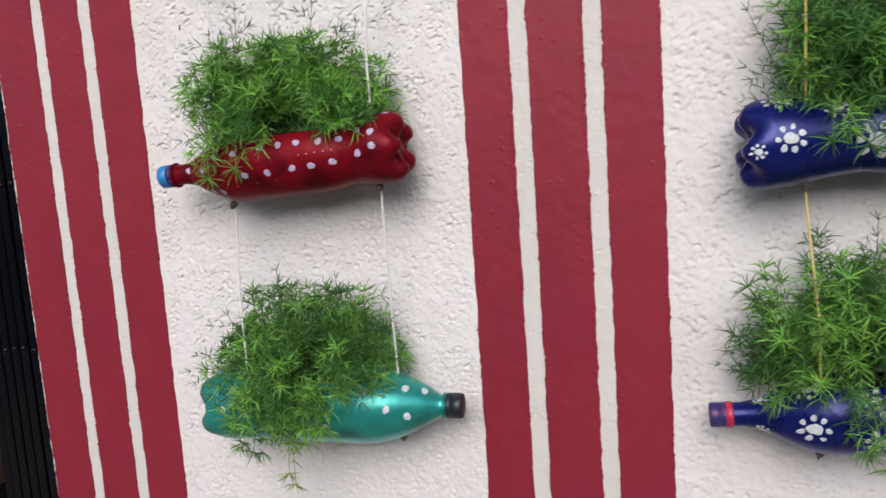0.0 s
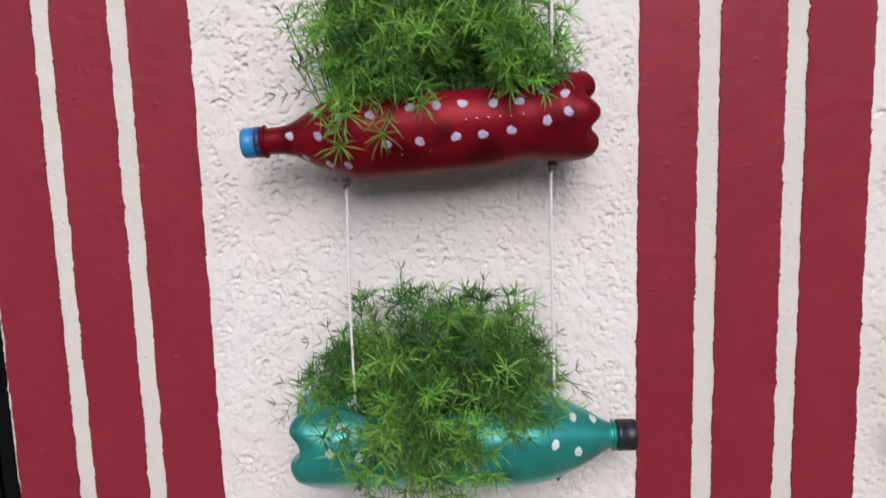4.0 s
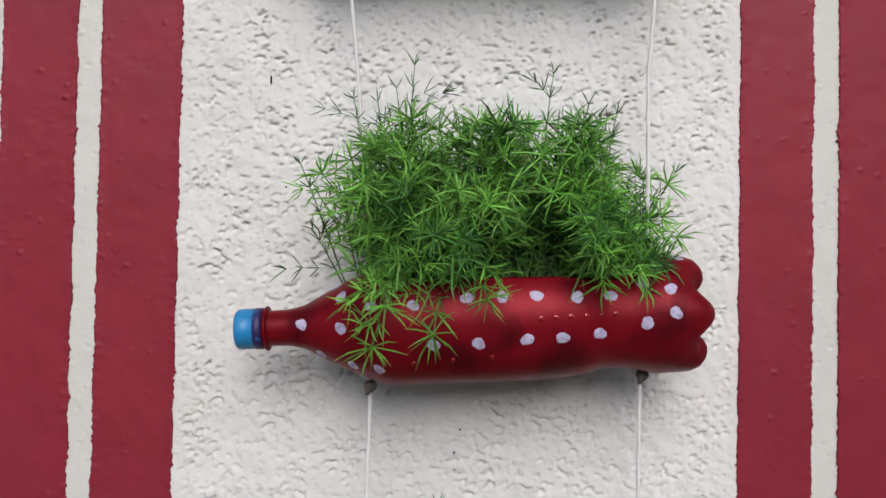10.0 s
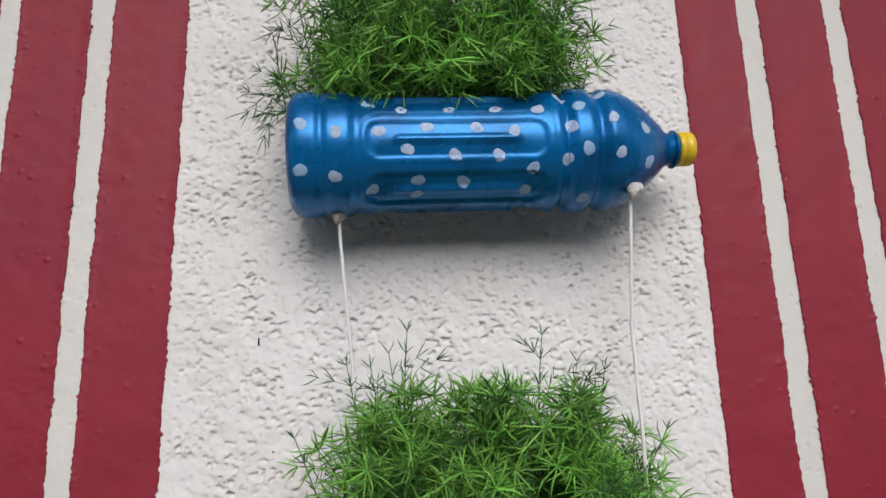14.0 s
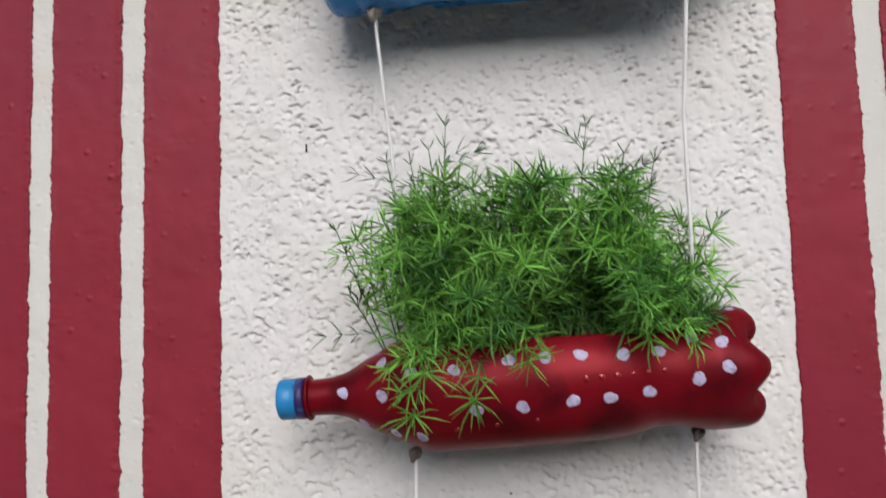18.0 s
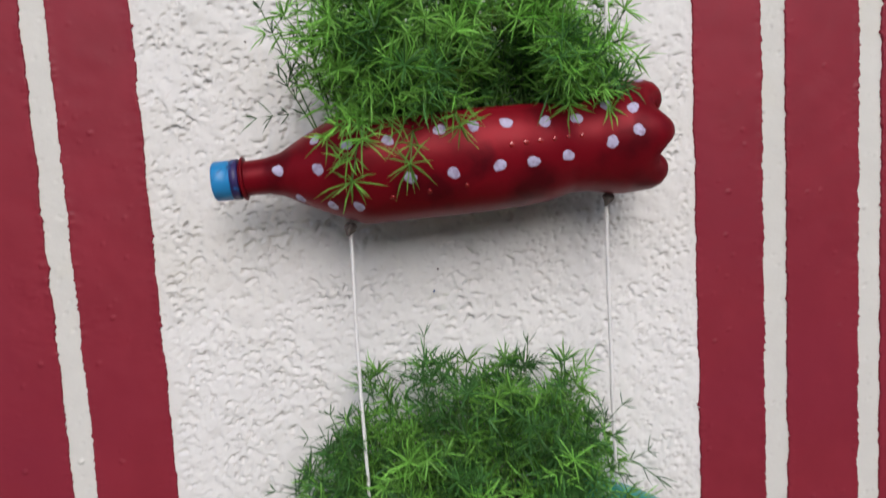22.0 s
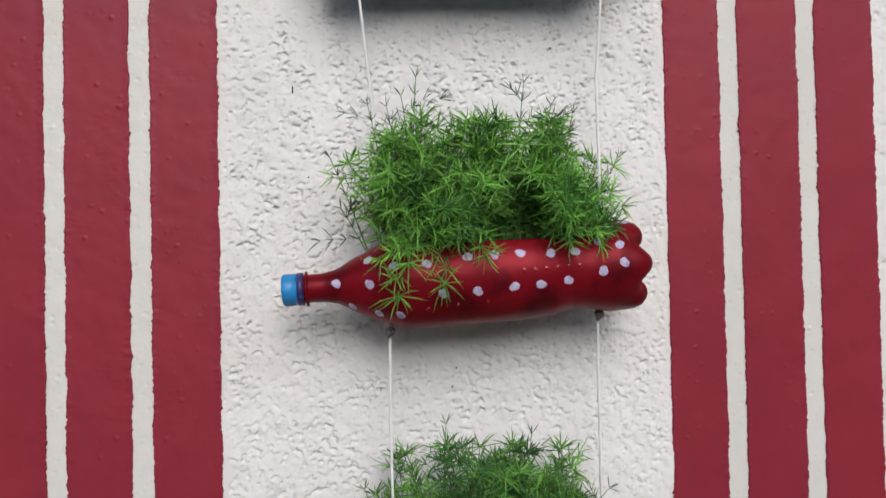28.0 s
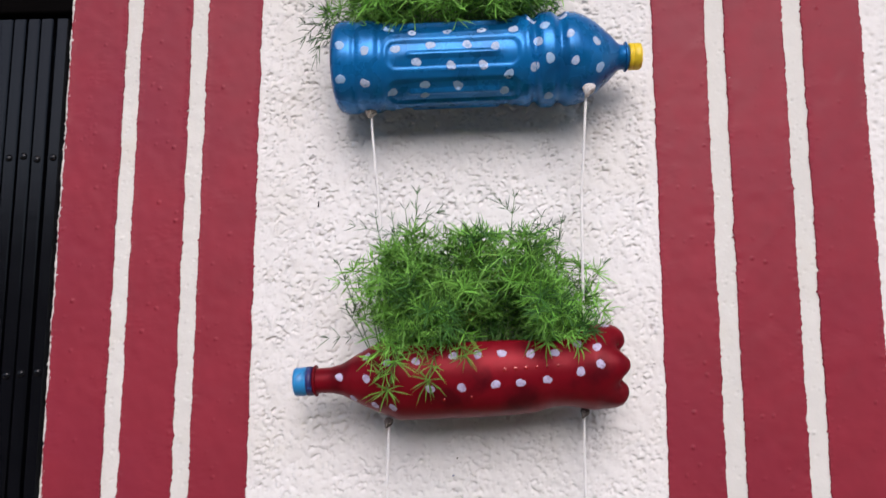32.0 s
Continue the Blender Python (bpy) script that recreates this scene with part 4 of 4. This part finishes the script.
fern("bushy green asparagus fern growing from the red bottle", (-0.490, -0.300, 0.797, 1.520), (-0.398, 1.545, 0.130, 0.075, 0.106), 200, 3,
     sprigs=((-0.455, (-0.449, 0.80, 1.684)), (-0.36, (-0.352, 0.80, 1.680)), (-0.47, (-0.492, 0.81, 1.662)), (-0.48, (-0.470, 0.81, 1.650)), (-0.49, (-0.525, 0.79, 1.612)), (-0.31, (-0.266, 0.80, 1.612)),
             (-0.33, (-0.305, 0.81, 1.655)), (-0.49, (-0.516, 0.79, 1.568)), (-0.345, (-0.325, 0.81, 1.662)), (-0.46, (-0.475, 0.81, 1.660)), (-0.45, (-0.462, 0.81, 1.670))),
     droops=((-0.455, (-0.462, 0.732, 1.520)), (-0.43, (-0.433, 0.738, 1.503)), (-0.30, (-0.290, 0.768, 1.552)), (-0.465, (-0.470, 0.742, 1.494)), (-0.42, (-0.400, 0.738, 1.525))),
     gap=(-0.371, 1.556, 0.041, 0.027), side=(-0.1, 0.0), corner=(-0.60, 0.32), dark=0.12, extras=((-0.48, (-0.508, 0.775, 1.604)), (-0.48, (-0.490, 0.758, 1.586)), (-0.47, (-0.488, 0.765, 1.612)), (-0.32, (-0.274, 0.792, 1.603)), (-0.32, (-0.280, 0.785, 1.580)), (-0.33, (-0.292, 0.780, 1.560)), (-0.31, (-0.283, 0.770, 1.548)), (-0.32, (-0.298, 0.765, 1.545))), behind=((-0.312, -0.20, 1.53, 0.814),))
fern("bushy green asparagus fern spilling over the teal bottle", (-0.475, -0.320, 0.806, 1.232), (-0.402, 1.262, 0.128, 0.088, 0.100), 165, 7,
     sprigs=((-0.43, (-0.428, 0.80, 1.378)), (-0.36, (-0.352, 0.80, 1.366)), (-0.47, (-0.542, 0.79, 1.275)), (-0.48, (-0.548, 0.78, 1.258)), (-0.34, (-0.285, 0.79, 1.318)), (-0.34, (-0.270, 0.78, 1.285)), (-0.47, (-0.500, 0.80, 1.325))),
     droops=((-0.46, (-0.468, 0.728, 1.215)), (-0.455, (-0.460, 0.726, 1.205)), (-0.45, (-0.452, 0.728, 1.190)), (-0.44, (-0.440, 0.726, 1.180)), (-0.43, (-0.424, 0.728, 1.196)), (-0.41, (-0.402, 0.726, 1.208)), (-0.39, (-0.380, 0.728, 1.209)), (-0.37, (-0.362, 0.730, 1.205)), (-0.395, (-0.390, 0.726, 1.206)), (-0.38, (-0.374, 0.726, 1.209)), (-0.37, (-0.358, 0.727, 1.211)), (-0.36, (-0.346, 0.728, 1.208)), (-0.41, (-0.428, 0.726, 1.180)),
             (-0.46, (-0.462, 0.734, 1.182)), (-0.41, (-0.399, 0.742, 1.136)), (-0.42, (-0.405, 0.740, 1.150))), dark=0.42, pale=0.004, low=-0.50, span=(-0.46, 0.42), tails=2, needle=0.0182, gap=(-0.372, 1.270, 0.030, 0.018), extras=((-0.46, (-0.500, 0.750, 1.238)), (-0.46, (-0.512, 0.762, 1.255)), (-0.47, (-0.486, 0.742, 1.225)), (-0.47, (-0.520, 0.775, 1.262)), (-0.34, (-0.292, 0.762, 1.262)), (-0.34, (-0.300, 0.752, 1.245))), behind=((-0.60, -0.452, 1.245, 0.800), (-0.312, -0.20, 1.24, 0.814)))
fern("bushy green asparagus fern growing from the blue bottle", (-0.510, -0.360, 0.808, 1.846), (-0.425, 1.882, 0.130, 0.066, 0.124), 160, 12,
     sprigs=((-0.50, (-0.556, 0.79, 1.880)), (-0.51, (-0.562, 0.78, 1.858)), (-0.51, (-0.550, 0.78, 1.842)), (-0.37, (-0.285, 0.79, 1.925)), (-0.37, (-0.290, 0.79, 1.895)), (-0.38, (-0.300, 0.80, 1.955)), (-0.50, (-0.545, 0.80, 1.940)), (-0.42, (-0.41, 0.80, 2.035)), (-0.46, (-0.48, 0.80, 2.020))),
     droops=((-0.42, (-0.408, 0.742, 1.884)), (-0.38, (-0.372, 0.750, 1.886)), (-0.44, (-0.445, 0.748, 1.888))), dark=0.2)
fern("tall dense asparagus fern growing from the upper paw print bottle", (0.140, 0.340, 0.800, 1.516), (0.240, 1.545, 0.130, 0.070, 0.150), 140, 17,
     sprigs=((0.15, (0.105, 0.80, 1.62)), (0.15, (0.102, 0.79, 1.565)), (0.15, (0.10, 0.79, 1.535)), (0.16, (0.115, 0.80, 1.66))), droops=((0.165, (0.165, 0.735, 1.49)), (0.20, (0.195, 0.735, 1.485)), (0.18, (0.180, 0.735, 1.50)), (0.22, (0.215, 0.735, 1.495))), dark=0.78, pale=0.0)
fern("bushy green asparagus fern spilling over the lower paw print bottle", (0.145, 0.340, 0.810, 1.236), (0.215, 1.270, 0.135, 0.080, 0.130), 130, 23,
     sprigs=((0.15, (0.078, 0.79, 1.282)), (0.15, (0.072, 0.79, 1.268)), (0.15, (0.088, 0.79, 1.262)), (0.16, (0.110, 0.80, 1.330)), (0.17, (0.130, 0.80, 1.365)), (0.18, (0.165, 0.80, 1.400)), (0.22, (0.22, 0.80, 1.41))),
     droops=((0.19, (0.192, 0.735, 1.20)), (0.21, (0.212, 0.732, 1.185)), (0.23, (0.232, 0.735, 1.195)), (0.20, (0.205, 0.735, 1.215)), (0.25, (0.25, 0.735, 1.19))), dark=0.6, pale=0.01)


broad = Foliage()
broad.leaf(Vector((0, 0, 0)), Vector((0.75, -0.1, 0.65)), 0.024, 0.020, random.Random(4))
broad.stem([Vector((0.065, 0.02, -0.09)), Vector((0.03, 0.01, -0.04)), Vector((0, 0, 0))], 0.0007, 0.0005)
blue_fern = [o for o in scene.objects if o.name.startswith("asparagus_fern") and "blue bottle" in o["label"]][0]
bl = mesh_ob("broad_leaf", broad.v, broad.f, [LEAFOLD, STEM], blue_fern, "single dark broad leaf", smooth=False, slots=broad.s)
bl.location = Vector((-0.370, 0.782, 1.946)) - Vector(blue_fern.location)


# ---- folding gate, pushed open beside the wall ----
gate = tagged(new("folding_gate"), "black folding steel gate pushed open beside the wall", "gate")
gate.location = (-0.92, 0.89, 0.0)
GB = Vector(gate.location)
ROWS_Z = [0.054 + 0.2415 * k for k in range(8)]


def channel_bm(w, d, h, t=0.0015):
    """An upright U channel open to the back."""
    pts = [(-w / 2, d), (-w / 2, 0.0012), (-w / 2 + 0.0012, 0), (w / 2 - 0.0012, 0), (w / 2, 0.0012), (w / 2, d), (w / 2 - t, d), (w / 2 - t, t), (-w / 2 + t, t), (-w / 2 + t, d)]
    bm = bmesh.new()
    low = [bm.verts.new((x, y, 0)) for x, y in pts]
    top = [bm.verts.new((x, y, h)) for x, y in pts]
    k = len(pts)
    for i in range(k):
        bm.faces.new((low[i], low[(i + 1) % k], top[(i + 1) % k], top[i]))
    bm.faces.new(low)
    bm.faces.new(top[::-1])
    return bm


def rivet_bm(r):
    bm = lathe_bm([(0, r), (0.001, r), (0.0022, r * 0.75), (0.0028, r * 0.35)], 14)
    bmesh.ops.rotate(bm, verts=bm.verts[:], matrix=Matrix.Rotation(radians(90), 3, "X"))
    return bm


picket_mesh = rivet_mesh = None
for layer, (y, shift) in enumerate(((0.868, 0.0), (0.894, -0.021))):
    for k in range(6):
        x = -0.8690 - 0.0174 * k + shift
        if picket_mesh is None:
            pk = part("picket", channel_bm(0.0140, 0.018, 1.89), STEEL, gate, smooth=False)
            picket_mesh = pk.data
        else:
            pk = new("picket", picket_mesh)
            pk.parent = gate
        pk.location = Vector((x, y, 0.02)) - GB
        pk.rotation_euler = (0, radians((0.02, -0.02, 0.03, 0.05, 0.10, 0.25)[k]), 0)
        if layer == 0:
            for z in ROWS_Z:
                if rivet_mesh is None:
                    rv = part("rivet", rivet_bm(0.0042), STEEL, pk)
                    rivet_mesh = rv.data
                else:
                    rv = new("rivet", rivet_mesh)
                    rv.parent = pk
                rv.location = (0, 0.0002, z - 0.02 + 0.002 * math.sin(k * 2.1 + z * 9))
for z in ROWS_Z[1:-1]:
    for k, (dx, tilt) in enumerate(((-0.055, 7), (-0.035, -7))):
        bm = box_bm(-0.055, 0.055, -0.0015, 0.0015, -0.011, 0.011, 0.001)
        ln = part("scissor_link", bm, STEEL, gate, smooth=False)
        ln.matrix_local = Matrix.Translation(Vector((-0.925 + dx * 0.1, 0.8885 + 0.004 * k, z)) - GB) @ Matrix.Rotation(radians(90 - 4 + 8 * k), 4, "Y")
for z in (1.499, 1.018):
    bm = box_bm(-0.019, 0.019, -0.003, 0.003, -0.017, 0.017, 0.003)
    pl = part("lock_plate", bm, STEELSHADE, gate)
    pl.location, pl.rotation_euler = Vector((-0.996, 0.892, z)) - GB, (0, radians(0 if z > 1.2 else -20), 0)
    hole = lathe_bm([(0, 0.0028), (0.0010, 0.0028), (0.0015, 0.0018)], 20)
    bmesh.ops.rotate(hole, verts=hole.verts[:], matrix=Matrix.Rotation(radians(90), 3, "X"))
    hb = part("bolt", hole, CORDKNOT, pl, "dull grey bolt head")
    hb.location = (-0.002, -0.003, 0.001)
# Track box hides the picket tops; its near-black colour stands for shade there.
part("top_track_shade", box_bm(-0.86 - 1.48, -0.853, 0.862, 0.93, 1.915, 2.066, 0.003), STEELSHADE, gate, "dark top track with the shade over the gate put into its colour").location = -GB

latch = part("latch", box_bm(-0.012, 0.012, -0.006, 0.006, -0.022, 0.022, 0.004), LATCH, gate, "blue-black steel latch")
latch.location = Vector((-0.990, 0.915, 1.317)) - GB
arm = part("latch_arm", box_bm(-0.006, 0.006, -0.004, 0.004, -0.030, 0.030, 0.003), LATCH, gate, "blue-black steel latch arm")
arm.matrix_local = Matrix.Translation(Vector((-1.008, 0.915, 1.290)) - GB) @ Matrix.Rotation(radians(38), 4, "Y")
part("strap", box_bm(-0.0028, 0.0028, -0.002, 0.002, -0.018, 0.018, 0.0015), YELLOW, gate, "yellow plastic strap").location = Vector((-1.028, 0.925, 1.250)) - GB

# ---- things in the room behind the gate ----
def pot_bm(r0, r1, h):
    return lathe_bm([(0, r0), (0.004, r0 + 0.002), (h * 0.82, r1 * 0.95), (h * 0.84, r1), (h - 0.004, r1 * 1.03), (h, r1), (h - 0.004, r1 * 0.92), (h * 0.85, r1 * 0.88)], 40)


bench = tagged(new("bench"), "low dark wooden plant bench against the back wall", "bench")
BX0, BX1, BY0, BY1, BTOP = -6.4, -3.3, 4.30, 4.78, 0.24
bench.location = ((BX0 + BX1) / 2, BY0, 0)
for k in range(4):
    y = BY0 + 0.115 * k
    part("plank", box_bm(BX0, BX1, y, y + 0.108, BTOP - 0.035, BTOP, 0.004), DARKWOOD, bench, smooth=False).location = -Vector(bench.location)
for x in (BX0 + 0.06, (BX0 + BX1) / 2, BX1 - 0.06):
    for y in (BY0 + 0.04, BY1 - 0.04):
        part("leg", box_bm(x - 0.03, x + 0.03, y - 0.03, y + 0.03, 0, BTOP - 0.035, 0.004), DARKWOOD, bench, smooth=False).location = -Vector(bench.location)
part("apron", box_bm(BX0 + 0.02, BX1 - 0.02, BY0 + 0.01, BY0 + 0.03, 0.06, BTOP - 0.036, 0.003), DARKWOOD, bench, smooth=False).location = -Vector(bench.location)


def potted(label, x, y, z, r, h, pot_mat, seed, tall, leaves, leaf=0.05):
    thing = tagged(new("potted_plant"), label, "plant", "pots on the bench")
    thing.location = (x, y, z)
    part("pot", pot_bm(r * 0.75, r, h), pot_mat, thing)
    g = random.Random(seed)
    fo = Foliage()
    for k in range(leaves):
        a, u = g.uniform(0, 6.28), g.random()
        rad = tall * 0.62 * math.sqrt(g.random()) * math.sin(math.pi * (0.25 + 0.7 * u))
        p = Vector((rad * math.cos(a), rad * math.sin(a) * 0.6, h + tall * u))
        d = Vector((math.cos(a), math.sin(a), g.uniform(-0.6, 0.5))).normalized()
        fo.leaf(p, d, leaf * g.uniform(0.6, 1.3), leaf * 0.55, g)
    for k in range(7):
        a = k * 0.9
        tip = Vector((tall * 0.3 * math.cos(a), tall * 0.2 * math.sin(a), h + tall * 0.85))
        fo.stem([Vector((0, 0, h * 0.8)), tip * 0.5 + Vector((0, 0, h * 0.4)), tip], 0.005, 0.002)
    mesh_ob("foliage", fo.v, fo.f, [POTLEAF, STEM], thing, smooth=False, slots=fo.s)
    return thing


potted("leafy plant in a tall red plastic pot on the bench", -4.47, 4.62, BTOP + 0.001, 0.115, 0.42, POTRED, 41, 0.80, 620)
potted("leafy plant in a green plastic pot on the bench", -4.78, 4.48, BTOP + 0.001, 0.085, 0.27, POTGREEN, 43, 0.75, 520)
potted("small plant in an orange clay pot on the bench", -4.46, 4.40, BTOP + 0.001, 0.055, 0.13, POTORANGE, 44, 0.08, 30, 0.03)
potted("tall leafy plant in a red pot on the bench", -5.15, 4.62, BTOP + 0.001, 0.10, 0.22, POTRED, 47, 1.0, 620, 0.06)

vine = tagged(new("wall_vine"), "dark trailing vine in a basket on the back wall", "plant")
vine.location = (-4.42, RY1 - 0.10, 2.30)
part("basket", lathe_bm([(-0.10, 0.05), (-0.09, 0.07), (-0.01, 0.095), (0.0, 0.098), (0.004, 0.09)], 28), DARKWOOD, vine)
_fo, _g = Foliage(), random.Random(91)
for k in range(420):
    u = _g.random()
    c = Vector((_g.gauss(0, 0.07 + 0.07 * (1 - u)) - 0.12 * (1 - u) * _g.random(), min(0.07, _g.gauss(-0.02, 0.05)), 0.12 - 0.62 * u))
    _fo.leaf(c, Vector((_g.gauss(0, 1), _g.gauss(0, 0.5), _g.gauss(-0.4, 0.6))).normalized(), 0.06 * _g.uniform(0.6, 1.3), 0.035, _g)
mesh_ob("foliage", _fo.v, _fo.f, [POTLEAF, STEM], vine, smooth=False, slots=_fo.s)

pail = tagged(new("paint_pail"), "small blue pail on the tiled floor before the bench", "pail")
pail.location = (-4.44, 4.20, 0.0)
part("bucket", lathe_bm([(0, 0.045), (0.004, 0.048), (0.12, 0.058), (0.127, 0.061), (0.13, 0.057)], 32), TIN, pail)
shutter = tagged(new("window_shutter"), "dark red wooden shutter on the back wall", "shutter")
shutter.location = (-5.45, RY1, 2.0)
part("frame", box_bm(-0.30, 0.30, -0.045, -0.003, 0.0, 0.95, 0.004), DOORRED, shutter, smooth=False)
for k in range(9):
    part("slat", box_bm(-0.25, 0.25, -0.058, -0.046, 0.06 + 0.095 * k, 0.06 + 0.095 * k + 0.07, 0.003), DOORRED, shutter, smooth=False)

# a thick-leaved plant whose tips reach up beside the gate
aloe = tagged(new("aloe_plant"), "pale green toothed aloe in a clay pot on a stand", "plant")
aloe.location = (-1.12, 1.20, 0.0)
part("stand", lathe_bm([(0, 0.10), (0.02, 0.10), (0.03, 0.03), (0.40, 0.03), (0.42, 0.11), (0.44, 0.11)], 28), DARKWOOD, aloe)
part("pot", lathe_bm([(0.441, 0.075), (0.445, 0.08), (0.57, 0.10), (0.58, 0.105), (0.60, 0.105), (0.605, 0.098)], 36), POTORANGE, aloe)
for k, (dx, dy, dz) in enumerate(((-0.250, -0.05, 0.315), (-0.300, -0.02, 0.235), (-0.16, 0.14, 0.14), (0.0, 0.16, 0.20), (0.05, 0.05, 0.20), (-0.12, 0.20, 0.16))):
    base, tip = Vector((dx * 0.06, dy * 0.06, 0.585)), Vector((dx, dy, 0.60 + dz))
    ctrl = base.lerp(tip, 0.5) + Vector((-0.03 * (1 if dx < 0 else -1), 0, 0.02))
    verts, faces, n = [], [], 48
    for i in range(n + 1):
        f = i / n
        c = base * (1 - f) ** 2 + ctrl * 2 * f * (1 - f) + tip * f * f
        d = ((ctrl - base) * (1 - f) + (tip - ctrl) * f).normalized()
        t = d.cross(Vector((-0.75, 0.66, 0))).normalized()
        o = t.cross(d)
        w = (0.037 if k == 0 else 0.022) * (1 - f) ** 0.85 * (1.16 if i % 3 == 0 else 0.96) + 0.0004
        verts += [c - t * w, c - o * w * 0.5, c + t * w, c + o * w * 0.25]
    for i in range(n):
        for j in range(4):
            faces.append((4 * i + j, 4 * i + (j + 1) % 4, 4 * i + 4 + (j + 1) % 4, 4 * i + 4 + j))
    mesh_ob("leaf", verts, faces, ALOE, aloe)

# ---- floor tiles: triangles, brown and cream ----
tri_mesh = {}
for mat in (TILE_A, TILE_B):
    for flip in (0, 1):
        a = 0.28
        c = [(0.003, 0.003), (a - 0.006, 0.003), (0.003, a - 0.006)] if not flip else [(a - 0.003, a - 0.003), (0.006, a - 0.003), (a - 0.003, 0.006)]
        me = bpy.data.meshes.new("tile")
        me.from_pydata([(x, y, 0.0) for x, y in c] + [(x, y, -0.004) for x, y in c], [], [(0, 1, 2), (0, 3, 4, 1), (1, 4, 5, 2), (2, 5, 3, 0)])
        me.materials.append(mat)
        tri_mesh[mat.name, flip] = me
far_v, far_f, far_s = [], [], []
for i in range(-7, 20):
    for j in range(-2, 11):
        for flip in (0, 1):
            odd = random.Random(97 * (i + flip) + 13 * j).random() < 0.2
            mat = TILE_A if ((i + flip) % 2 == 0) != odd else TILE_B
            at = (-5.45 + 0.28 * i, 1.75 + 0.28 * j, 0.0)
            if 0 <= i < 14 and 0 <= j < 10:
                t = new("tile", tri_mesh[mat.name, flip])
                t.parent = floor
                t.location = at
            else:
                me, k = tri_mesh[mat.name, flip], len(far_v)
                far_v += [Vector(at) + v.co for v in me.vertices]
                far_f += [tuple(k + q for q in p.vertices) for p in me.polygons]
                far_s += [0 if mat is TILE_A else 1] * len(me.polygons)
rest = mesh_ob("tiles", far_v, far_f, [TILE_A, TILE_B], floor, "brown and cream triangular tiles", smooth=False, slots=far_s)
rest["kind"] = "stuff"
